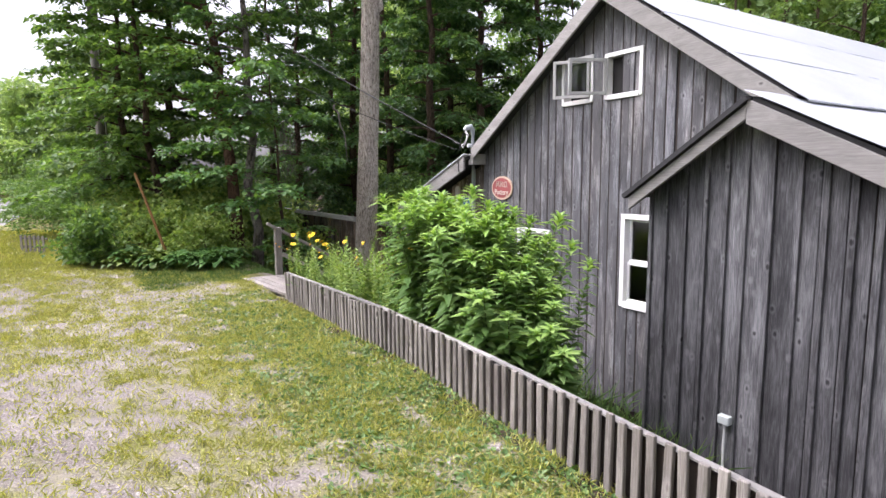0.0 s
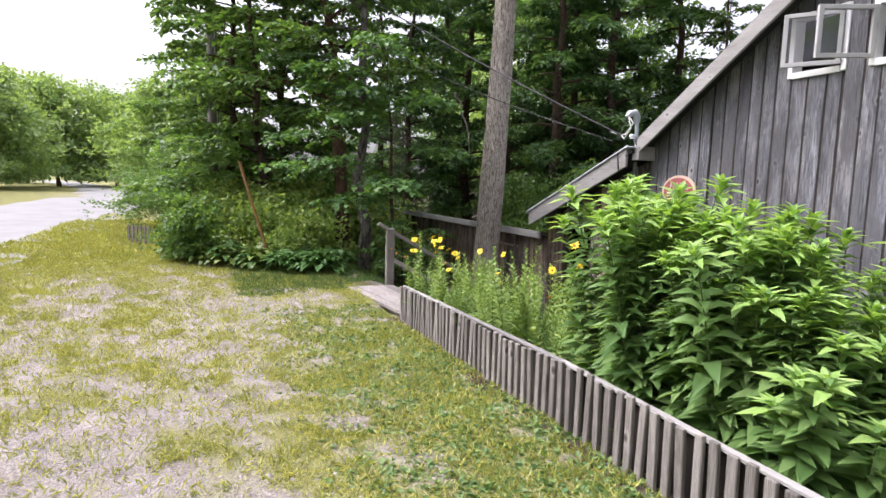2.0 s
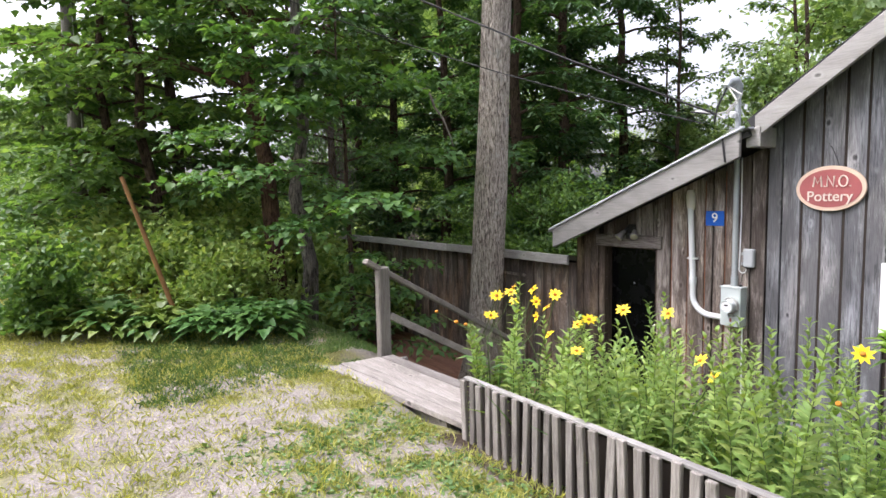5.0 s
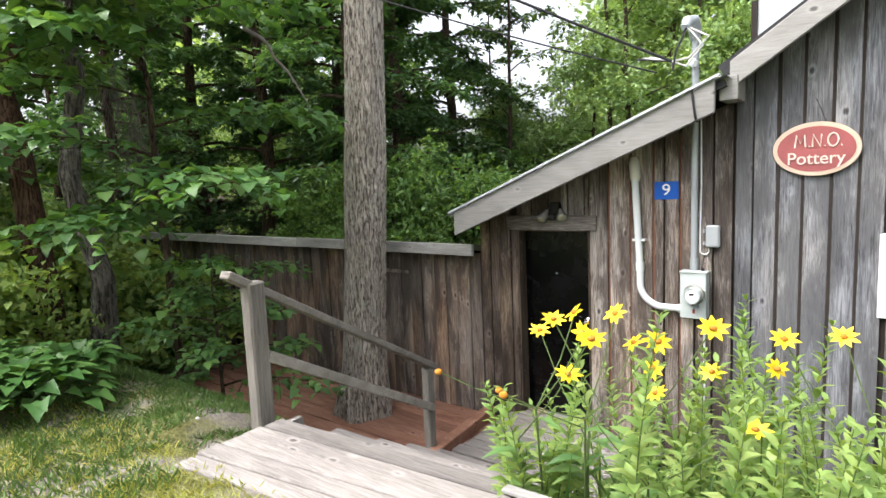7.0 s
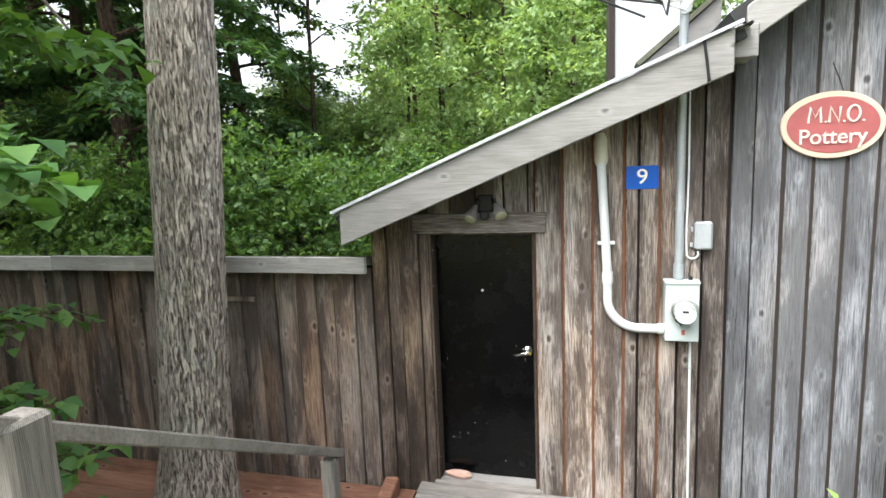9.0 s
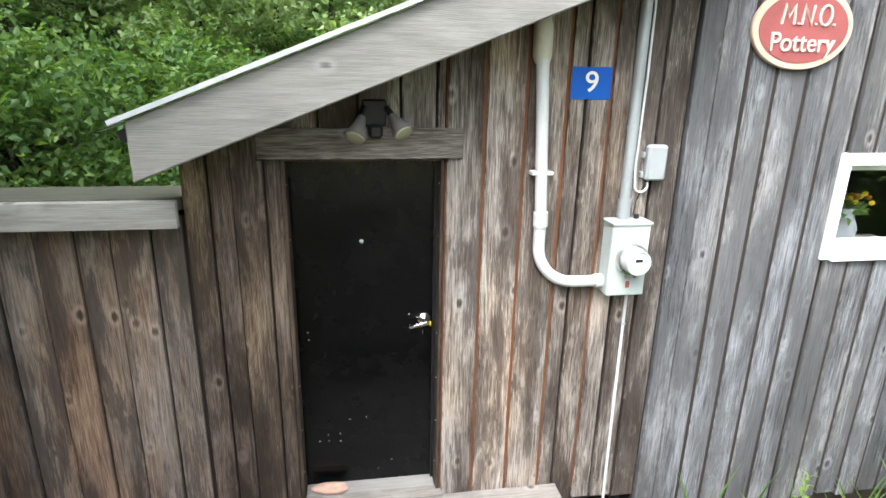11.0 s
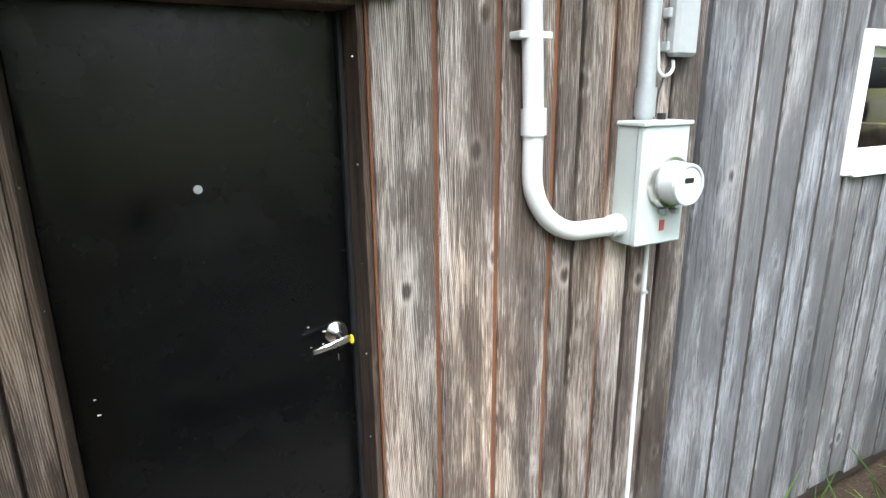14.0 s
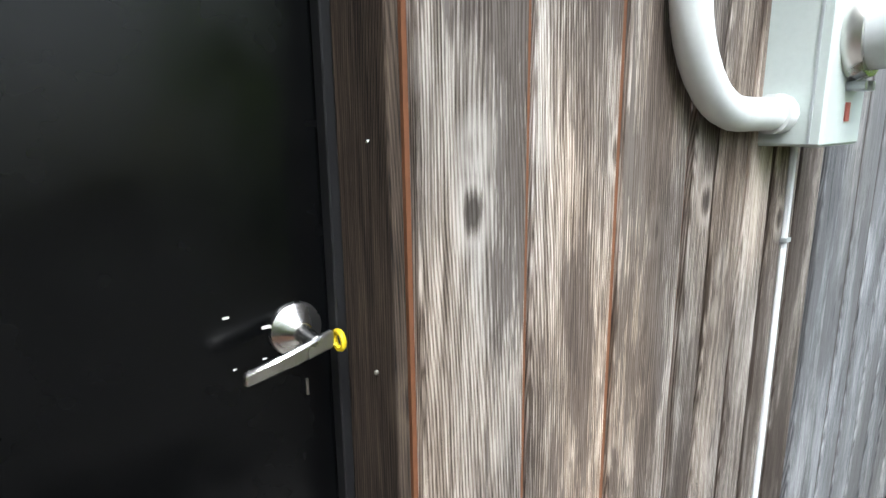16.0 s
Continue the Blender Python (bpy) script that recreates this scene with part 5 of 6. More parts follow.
def pottery_sign():
    ob = empty("oval_sign", (2.57, -0.04, 2.63), "oval red sign with a cream rim and raised cream lettering", "sign")

    def oval(rx, rz, n=48, cx=2.57, cz=2.63):
        return [(cx + rx * math.cos(2 * math.pi * k / n), cz + rz * math.sin(2 * math.pi * k / n)) for k in range(n)]
    part("rim", local(ob, prism(oval(0.275, 0.195), -0.055, -0.03, bevel=0.004)), M_SIGNRIM, ob)
    part("field", local(ob, prism(oval(0.243, 0.163), -0.0585, -0.054)), M_SIGNRED, ob)

    def stroke(points):
        part("stroke", local(ob, tube([Vector((x, -0.061, z)) for x, z in points], 0.007, 6)), M_SIGNTEXT, ob)
    zt, zb = 2.735, 2.645
    stroke([(2.44, zb), (2.45, zt), (2.475, zb + 0.03), (2.5, zt), (2.508, zb)])
    stroke([(2.55, zb), (2.553, zt), (2.6, zb), (2.605, zt)])
    stroke([(2.675 + 0.032 * math.cos(w * 0.5236), (zt + zb) / 2 + 0.046 * math.sin(w * 0.5236)) for w in range(13)])
    for x in (2.53, 2.625, 2.725):
        stroke([(x, zb), (x + 0.004, zb + 0.008)])
    letters("lettering", "Pottery", 0.125, (2.57, -0.062, 2.56), M_SIGNTEXT, ob, 0.004, 0.95)
    part("hanger", local(ob, tube([(2.63, -0.03, 2.81), (2.6, -0.03, 2.9), (2.565, -0.03, 2.985), (2.56, -0.05, 2.99)], 0.003, 5)), M_WIRE, ob)


pottery_sign()

# ---- windows ----


def window(name, hole, bars, label, border=0.055, sashes=()):
    x0, x1, z0, z1 = hole
    ob = empty(name, ((x0 + x1) / 2, 0, z0), label, "window", kind="structure")
    b = border
    for lo, hi in (((x0 - b, -0.045, z0 - b), (x0 + 0.012, 0.1, z1 + b)), ((x1 - 0.012, -0.045, z0 - b), (x1 + b, 0.1, z1 + b)), ((x0 + 0.012, -0.045, z1 - 0.012), (x1 - 0.012, 0.1, z1 + b)), ((x0 + 0.012, -0.055, z0 - b - 0.01), (x1 - 0.012, 0.1, z0 + 0.012))):
        part("window_frame", local(ob, box(lo, hi, 0.004)), M_WHITE, ob)
    if not sashes:
        zs = [z0 + 0.012] + [z0 + (z1 - z0) * v for v in bars] + [z1 - 0.012]
        for k, (za, zb) in enumerate(zip(zs, zs[1:])):
            y = 0.02 + 0.03 * (k % 2)
            for lo, hi in (((x0 + 0.013, y, za), (x0 + 0.05, y + 0.028, zb)), ((x1 - 0.05, y, za), (x1 - 0.013, y + 0.028, zb)), ((x0 + 0.05, y, za), (x1 - 0.05, y + 0.028, za + 0.035)), ((x0 + 0.05, y, zb - 0.035), (x1 - 0.05, y + 0.028, zb))):
                part("sash_bar", local(ob, box(lo, hi, 0.003)), M_WHITE, ob)
            g = part("pane", local(ob, box((x0 + 0.049, y + 0.012, za + 0.034), (x1 - 0.049, y + 0.016, zb - 0.034))), M_GLASS, ob)
            g.visible_shadow = False
    for hx, ang, w, side in sashes:
        # an open casement, turned about its hinge
        m = pose(hx, -0.05, 0, 0, 0, ang)
        za, zb = z0 + 0.02, z1 - 0.02
        for lo, hi in (((0, -0.02, za), (side * 0.04, 0.02, zb)), ((side * (w - 0.04), -0.02, za), (side * w, 0.02, zb)), ((side * 0.04, -0.02, za), (side * (w - 0.04), 0.02, za + 0.04)), ((side * 0.04, -0.02, zb - 0.04), (side * (w - 0.04), 0.02, zb))):
            l2, h2 = tuple(map(min, lo, hi)), tuple(map(max, lo, hi))
            part("casement_bar", local(ob, box(l2, h2, 0.003, m)), M_SASH, ob)
        lo, hi = (side * 0.039, -0.002, za + 0.039), (side * (w - 0.039), 0.002, zb - 0.039)
        g = part("pane", local(ob, box(tuple(map(min, lo, hi)), tuple(map(max, lo, hi)), 0, m)), M_GLASS, ob)
        g.visible_shadow = False
    return ob


window("window_1", WIN_SMALL, (), "small white-framed window in the grey boards")
window("window_2", WIN_TALL, (0.48,), "tall white double-hung window beside the addition")
window("window_3", WIN_UP_A, (), "white gable window with its casement ajar", 0.04, sashes=((4.47, 36, 0.49, -1),))
window("window_4", WIN_UP_B, (), "white gable window with its casement swung wide open", 0.04, sashes=((4.76, 62, 0.5, -1),))
part("insect_screen", box((4.78, 0.05, 3.86), (5.27, 0.056, 4.32)), plain("dark_insect_screen", (0.012, 0.011, 0.01), 0.9), bpy.data.objects["window_4"]).matrix_basis = Matrix.Translation(-bpy.data.objects["window_4"].location)


def jar(name, where, profile, mat, label, category):
    bm = bmesh.new()
    bm = tube([(0, 0, z) for r, z in profile], [r for r, z in profile], 18)
    ob = tagged(part(name, bm, mat, smooth=True), label, category)
    ob.matrix_basis = pose(*where)
    return ob


tagged(part("sill_shelf", box((2.95, 0.145, 1.38), (3.75, 0.42, 1.42), 0.004), M_WHITE), "white shelf inside the small window", "shelf", kind="structure")
M_CERAMIC = plain("pale_blue_ceramic", (0.5, 0.55, 0.58), 0.35, wear=0.1)
jar("jug", (3.36, 0.27, 1.42), ((0.05, 0), (0.075, 0.03), (0.085, 0.1), (0.06, 0.16), (0.055, 0.2), (0.065, 0.22)), M_CERAMIC, "pale glazed jug standing on the window shelf", "jug")
bouquet = empty("bouquet", (3.36, 0.27, 1.6), "small bunch of yellow garden flowers in the jug", "flowers")
bq = np.random.default_rng(44)
n = 70
ah = unit(bq.normal(size=(n, 3)) * (1, 1, 0.5) + (0, 0, 0.7))
_, sd, u = leaf_frames(bq, n, 0.5, ah)
mesh_object("leaves", leaf_mesh("leaves", ah * 0.03, ah, sd, u, np.full(n, 0.11), np.full(n, 0.035), segs=2), M_WEED, bouquet)
for k in range(9):
    d = Vector((bq.normal() * 0.07, bq.normal() * 0.05 - 0.03, 0.08 + 0.07 * bq.random()))
    bm = bmesh.new()
    bmesh.ops.create_icosphere(bm, subdivisions=1, radius=0.022, matrix=Matrix.Translation(d) @ Matrix.Diagonal((1, 0.7, 0.8, 1)))
    part("blossom", bm, M_ORANGE if k % 3 == 0 else M_YELLOW, bouquet)
jar("figurine", (3.11, 0.24, 1.42), ((0.03, 0), (0.04, 0.03), (0.03, 0.08), (0.035, 0.1), (0.015, 0.13)), M_WHITE, "small white ceramic ornament on the window shelf", "ornament")
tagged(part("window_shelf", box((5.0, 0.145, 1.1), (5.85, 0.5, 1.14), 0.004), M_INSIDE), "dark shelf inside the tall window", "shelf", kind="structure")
jar("vase", (5.55, 0.3, 1.14), ((0.05, 0), (0.08, 0.05), (0.06, 0.14), (0.045, 0.18)), M_CERAMIC, "small pale vase inside the tall window", "vase")

# small outlet on the addition
ob = empty("outdoor_outlet", (7.08, -0.8, 0.4), "small grey outdoor outlet box on a thin pipe", "outlet")
part("cover", local(ob, box((7.02, -0.86, 0.42), (7.14, -0.79, 0.51), 0.01)), M_BOX, ob)
part("pipe", local(ob, tube([(7.08, -0.82, 0.42), (7.08, -0.82, -0.1)], 0.013, 8)), M_PVC, ob)

# white rear block that shows above the lean-to roof
rear = empty("rear_block", (2.0, 4.5, 2.5), "pale rear gable block rising behind the lean-to", "house", kind="structure")
part("wall", local(rear, prism([(1.47, 2.3), (2.35, 2.3), (2.35, 4.85), (1.47, 4.85)], 4.4, 6.5)), M_METALROOF, rear, "white sheet-covered wall")
part("corner_board", local(rear, box((1.39, 4.36, 2.3), (1.468, 6.5, 4.85))), M_GAP, rear, "dark corner board")
part("roof", local(rear, prism(slope((1.75, 3.62), (2.7, 4.4), 0.06) , 3.95, 4.38)), M_MOSSROOF, rear, "grey shingled slope")
part("gable_board", local(rear, prism([(1.75, 3.6), (2.7, 4.38), (2.7, 3.0), (1.75, 3.0)], 4.0, 4.05)), M_FASCIA, rear)

# ---- service cable and pole ----
pole = empty("utility_pole", (-9.0, -5.35, 1.1), "old grey wooden utility pole among the trees", "utility pole")
part("shaft", tube([(0, 0, -0.2), (0, 0, 10.0)], [0.16, 0.11], 12), M_POLE, pole, smooth=True)
part("crossarm", box((-0.06, -0.9, 9.3), (0.06, 0.9, 9.43), 0.01), M_POLE, pole)
part("stay_wire", tube([(0.4, 0.15, 0), (0.12, 0.05, 6)], 0.01, 5), M_WIREPALE, pole)


def hanging(name, p, q, sag, r, label):
    pts = [Vector(p).lerp(Vector(q), k / 16) - Vector((0, 0, sag * 4 * (k / 16) * (1 - k / 16))) for k in range(17)]
    tagged(part(name, tube(pts, r, 6), M_WIRE), label, "cable")


hanging("service_cable", (1.6, -0.2, 3.38), (-9.0, -5.3, 10.2), 0.3, 0.012, "black service cable slung from the mast to the pole")
hanging("phone_cable", (1.5, -0.25, 3.3), (-9.0, -5.25, 9.0), 0.5, 0.007, "thin dark telephone cable slung to the pole")

# ---- plants in the bed ----


def leafy_stalk(name, height, count, length, width, seed, mat, label, category, group, droop=0.35, rise=0.55, r=0.008, start=0.2, tip_mat=None):
    """An upright stem with leaves turned round it, opposite pairs, smaller at the tip."""
    rng, nr = random.Random(seed), np.random.default_rng(seed)
    ob = empty(name, (0, 0, -50), label, category, group)
    lx, ly = rng.uniform(-0.12, 0.12) * height, rng.uniform(-0.12, 0.12) * height
    pts = [Vector((lx * (t / 6) ** 2, ly * (t / 6) ** 2, height * t / 6)) for t in range(7)]
    part("stem", tube(pts, [r * (1 - 0.11 * k) for k in range(7)], 5), M_STEM, ob)
    base, ahead, size = [], [], []
    for k in range(count):
        t = start + (1 - start) * (k // 2) / max(1, count // 2 - 1)
        p = Vector((lx * t * t, ly * t * t, height * t))
        w = (k // 2) * 1.75 + (math.pi if k % 2 else 0) + rng.uniform(-0.35, 0.35)
        up = rise * (0.2 + t) + rng.uniform(-0.2, 0.2)
        base.append(tuple(p))
        ahead.append((math.cos(w), math.sin(w), up))
        size.append(length * (1.1 - 0.62 * max(0, (t - 0.55) / 0.45)) * rng.uniform(0.75, 1.1))
    base, ahead, size = np.array(base), unit(np.array(ahead)), np.array(size)
    n = len(base)
    _, side, up = leaf_frames(nr, n, 0.85, ahead)
    mesh_object("leaves", leaf_mesh("leaves", base, ahead, side, up, size, size * width / length, fold=0.18, droop=droop, segs=2), mat, ob, smooth=True)
    if tip_mat:
        # the shoot: a rosette of young leaves, upright in the middle
        n = 14
        w = np.arange(n) * 2.4 + nr.uniform(-0.3, 0.3, n)
        t = np.arange(n) / n
        ah = unit(np.stack([np.cos(w), np.sin(w), 0.25 + 1.5 * t], 1))
        bs = np.stack([np.full(n, lx), np.full(n, ly), height - 0.09 + 0.1 * t], 1)
        _, sd, u = leaf_frames(nr, n, 0.9, ah)
        sz = length * (0.82 - 0.5 * t)
        mesh_object("shoot", leaf_mesh("shoot", bs, ah, sd, u, sz, sz * 0.34, fold=0.2, droop=0.3, segs=2), tip_mat, ob, "bright young leaves at the tip", smooth=True)
    return ob


def bed_z(x, y):
    return float(lift(x, y)) - 0.03


tall = [leafy_stalk("tall_leafy_plant", h, 74, 0.205, 0.076, 100 + k, M_BUSHLEAF, "tall bushy green plant with long pointed leaves", "plant", "tall plants in the flower bed", droop=0.3, rise=0.4, start=0.12, tip_mat=M_BUSHTIP) for k, h in enumerate((1.5, 1.62, 1.72, 1.4, 1.56, 1.8))]
rng = random.Random(15)
for k in range(225):
    y = -3.42 + 1.55 * rng.random() ** 1.3
    x = rng.uniform(5.38 - 0.75 * (y + 3.42), 7.2)
    if x > 6.0:
        y = min(y, -2.85 - 0.3 * rng.random())
    top_z = 2.8 - 0.2 * max(0, x - 4.9) - 0.95 * max(0, x - 6.4) - 0.7 * max(0, y + 2.9) - 0.35 * max(0, -3.3 - y) - rng.uniform(0, 0.2) - (0.5 * rng.random() if k % 4 == 0 else 0)
    src = tall[k % 6]
    z = bed_z(x, y)
    want = max(0.5, top_z - z)
    c = copy_thing(src, pose(x, y, z, rng.uniform(-6, 12), rng.uniform(-11, 7), rng.uniform(0, 360)))
    s = want / (1.5, 1.62, 1.72, 1.4, 1.56, 1.8)[k % 6]
    c.scale = (max(0.9, s ** 0.5), max(0.9, s ** 0.5), s)
spikes = [leafy_stalk("garden_spike_plant", h, n, 0.095, 0.038, 200 + k, M_SPIKE, "bushy green garden plant with upright leafy spikes", "plant", "green spikes in the flower bed", droop=0.2, rise=0.8, r=0.004, start=0.05) for k, (h, n) in enumerate(((0.9, 70), (1.05, 80), (0.75, 60), (1.15, 90)))]
for k in range(330):
    x, y = rng.uniform(1.8, 5.3) if k < 270 else rng.uniform(1.9, 3.6), -3.45 + 2.6 * rng.random() ** 1.3
    if x < 2.0 and y < -3.3:
        continue
    z = bed_z(x, y)
    s = (rng.uniform(1.5, 1.92) - z) / (0.9, 1.05, 0.75, 1.15)[k % 4] if k % 3 else rng.uniform(0.6, 1.0)
    s = max(0.5, min(s, 1.6)) * (0.62 if y > -1.9 else 1.0)
    c = copy_thing(spikes[k % 4], pose(x, y, z, rng.uniform(-8, 8), rng.uniform(-8, 8), rng.uniform(0, 360)))
    c.scale = (s ** 0.4, s ** 0.4, s)


def sunflower(height, heads, seed):
    rng, nr = random.Random(seed), np.random.default_rng(seed)
    ob = empty("yellow_sunflower", (0, 0, -50), "slender wild sunflower with bright yellow petals", "flower", "yellow sunflowers in the bed")
    bm = bmesh.new()
    tips = []
    fork = Vector((0.02, 0.01, height * 0.62))
    add_tube(bm, [(0, 0, 0), fork * 0.5 + Vector((0.01, 0, 0)), fork], [0.006, 0.005, 0.004], 5)
    for k in range(heads):
        w = 2 * math.pi * k / heads + rng.uniform(-0.5, 0.5)
        tip = fork + Vector((math.cos(w) * rng.uniform(0.1, 0.34), math.sin(w) * rng.uniform(0.1, 0.34), height * rng.uniform(0.12, 0.4)))
        add_tube(bm, [fork, fork.lerp(tip, 0.5) + Vector((math.cos(w), math.sin(w), 0)) * 0.02, tip], [0.003, 0.0025, 0.0025], 5)
        tips.append((tip, w))
    part("stem", bm, M_STEM, ob)
    for k, (tip, w) in enumerate(tips):
        face = Vector((rng.uniform(-0.5, 0.6), -1.0, rng.uniform(0.2, 0.9))).normalized()
        if k == heads - 1 and heads > 2:
            bud = bmesh.new()
            bmesh.ops.create_icosphere(bud, subdivisions=2, radius=0.014, matrix=Matrix.Translation(tip))
            part("bud", bud, M_ORANGE, ob, "round orange-brown bud")
            continue
        n = 9
        a = face.orthogonal().normalized()
        b2 = face.cross(a)
        ah = np.array([tuple(a * math.cos(2 * math.pi * j / n) + b2 * math.sin(2 * math.pi * j / n) + face * rng.uniform(-0.1, 0.35)) for j in range(n)])
        ah = unit(ah)
        up = np.tile(np.array(tuple(face)), (n, 1))
        side = unit(np.cross(ah, up))
        petals = leaf_mesh("petals", np.tile(np.array(tuple(tip)), (n, 1)) + ah * 0.008, ah, side, np.cross(side, ah), np.full(n, 0.042) * nr.uniform(0.85, 1.1, n), np.full(n, 0.0185), fold=0.08, droop=0.08, segs=2)
        head = mesh_object("petals", petals, M_YELLOW, ob, "bright yellow petals")
        bm = bmesh.new()
        bmesh.ops.create_icosphere(bm, subdivisions=2, radius=0.0115, matrix=Matrix.Translation(tip + face * 0.005))
        part("disc", bm, M_ORANGE, head, "orange flower disc")
    n = 9
    t = nr.uniform(0.15, 0.62, n)
    w = nr.uniform(0, 6.28, n)
    base = np.stack([0.02 * t, 0.01 * t, height * t], 1)
    ah = unit(np.stack([np.cos(w), np.sin(w), nr.uniform(0.1, 0.5, n)], 1))
    _, side, up = leaf_frames(nr, n, 0.85, ah)
    mesh_object("leaves", leaf_mesh("leaves", base, ah, side, up, np.full(n, 0.13), np.full(n, 0.038), segs=2, droop=0.3), M_WEED, ob, smooth=True)
    return ob


suns = [sunflower(1.5, 2, 301), sunflower(1.5, 3, 302), sunflower(1.5, 1, 303)]
for k in range(16):
    x, y = (rng.uniform(1.9, 2.45), rng.uniform(-3.44, -3.14)) if k < 9 else (rng.uniform(2.7, 5.1), rng.uniform(-3.3, -1.9))
    z = bed_z(x, y)
    c = copy_thing(suns[k % 3], pose(x, y, z, rng.uniform(-6, 6), rng.uniform(-6, 6), rng.uniform(-40, 40)))
    s = (rng.uniform(1.85, 2.18) - (0.0 if k < 13 else 0.2) - z) / 1.5
    c.scale = (1, 1, max(0.5, s))
# long grass in the bed
nr = np.random.default_rng(9)
n = 5200
gx, gy = nr.uniform(2.0, 7.0, n), nr.uniform(-3.3, -0.4, n)
base = np.stack([gx, gy, lift(gx, gy)], 1)
ah = unit(nr.normal(size=(n, 3)) * (0.45, 0.45, 0.1) + (0, 0, 1.0))
_, side, up = leaf_frames(nr, n, 0.3, ah)
ln = nr.uniform(0.25, 0.75, n)
tagged(mesh_object("bed_grass", leaf_mesh("bed_grass", base, ah, side, up, ln, np.full(n, 0.014), droop=0.35, segs=2), M_WEED), "long green grass and weeds filling the flower bed", "grass", kind="stuff")
for src in tall + spikes + suns:
    for o in (*src.children_recursive, src):
        bpy.data.objects.remove(o)

# ---- hostas, shrubs, sapling ----


def hosta(mat, seed, label, group, n=64, size=0.21):
    nr = np.random.default_rng(seed)
    ob = empty("hosta", (0, 0, -50), label, "plant", group)
    w = nr.uniform(0, 6.28, n)
    t = nr.random(n)
    ah = unit(np.stack([np.cos(w), np.sin(w), 0.15 + 0.9 * (1 - t)], 1))
    base = np.stack([np.cos(w), np.sin(w), np.zeros(n)], 1) * (0.05 + 0.3 * t)[:, None] + np.stack([np.zeros(n), np.zeros(n), 0.08 + 0.25 * (1 - t * t) * nr.uniform(0.6, 1, n)], 1)
    _, side, up = leaf_frames(nr, n, 0.9, ah)
    s = size * nr.uniform(0.6, 1.05, n)
    mesh_object("leaves", leaf_mesh("leaves", base, ah, side, up, s, s * 0.68, fold=0.16, droop=0.45, segs=2), mat, ob, smooth=True)
    return ob


hd, hp = hosta(M_HOSTA, 1, "dark green hosta clump at the lawn's edge", "hostas at the lawn's edge"), hosta(M_HOSTAPALE, 2, "pale yellow-green hosta clump at the lawn's edge", "hostas at the lawn's edge")
for k in range(30):
    t = k / 29
    x, y = -1.5 - 2.4 * t + rng.uniform(-0.2, 0.2), -3.85 - 2.6 * t + rng.uniform(-0.15, 0.4)
    if k % 3 == 2:
        x, y = x - 0.6, y + 0.5
    c = copy_thing(hd if t < 0.3 or k % 5 == 0 else hp, pose(x, y, ground_at(x, y), 0, 0, rng.uniform(0, 360)))
    s = rng.uniform(0.72, 1.0)
    c.scale = (s, s, s)
for src in (hd, hp):
    for o in (*src.children_recursive, src):
        bpy.data.objects.remove(o)
shrub = tree("shrub", (-3.4, -5.9, ground_at(-3.4, -5.9)), 1.1, 0.05, 0.2, 0.5, 2600, 0.1, M_BARK, M_LEAF, 31, "dense green shrub at the edge of the lawn", "shrub", "shrubs under the trees", limbs=7, lobes=30, fill=0.3)
big_shrub = tree("thicket", (-5.4, 3.0, 0.0), 2.4, 0.07, 0.3, 1.3, 9000, 0.09, M_BARK, M_LEAF, 39, "dense green thicket behind the wing", "shrub", "thickets behind the wing", limbs=8, lobes=44, fill=0.27)
for k, (x, y, s, sz) in enumerate(((-6.6, -5.6, 0.9, 0.6), (-6.9, -3.6, 1.6, 1.3), (-8.4, -5.2, 1.6, 1.2), (-10.5, -6.2, 1.8, 1.2), (-5.0, -1.2, 1.3, 1.2), (-6.6, -1.6, 1.6, 1.3), (-8.2, -2.0, 1.8, 1.4), (-10.2, -3.0, 2.0, 1.5), (-12.5, -4.0, 2.0, 1.4), (-4.3, 2.9, 1.8, 2.0), (-6.5, 3.2, 1.8, 1.9), (-2.4, 3.6, 1.7, 1.8), (-0.9, 5.6, 2.0, 1.7), (0.4, 7.6, 2.2, 1.9), (-3.0, 9.0, 2.6, 2.0), (-6.0, 11, 3.0, 2.4), (0.0, 13.5, 3.2, 2.4), (3.0, 14.5, 3.0, 2.6), (-9, 13, 3.0, 2.6), (-14, 9, 3.2, 2.6), (-15, -2, 2.6, 2.0), (-19, -6, 2.6, 1.8), (-24, -7, 2.6, 1.8), (8, 15, 3.4, 3), (14, 16, 3.4, 3))):
    big = y > 1.5 or x < -9
    c = copy_thing(big_shrub if big else shrub, pose(x, y, ground_at(x, y), 0, 0, 53 * k))
    c.scale = (s * 0.62, s * 0.62, sz * 0.62) if big else (s, s, sz)
pale_shrub = tree("shrub", (-4.3, -4.4, ground_at(-4.3, -4.4)), 1.1, 0.05, 0.15, 0.8, 2600, 0.11, M_BARK, M_SPIKE, 37, "low sunlit green shrub under the trees", "shrub", "shrubs under the trees", limbs=6, lobes=26, fill=0.3)
for k, (x, y, s) in enumerate(((-5.6, -3.4, 1.2), (-3.3, -3.7, 0.8), (-6.2, -4.8, 1.2), (-7.6, -3.9, 1.5), (-9.6, -4.4, 1.6), (-5.2, -2.2, 1.3), (-6.4, -2.6, 1.5), (-7.4, -1.4, 1.7), (-8.8, -1.0, 1.8), (-5.4, -0.9, 1.2), (-10.5, -1.8, 1.9), (-4.6, -3.6, 0.9))):
    c = copy_thing(pale_shrub, pose(x, y, ground_at(x, y), 0, 0, 71 * k))
    c.scale = (s, s, s)
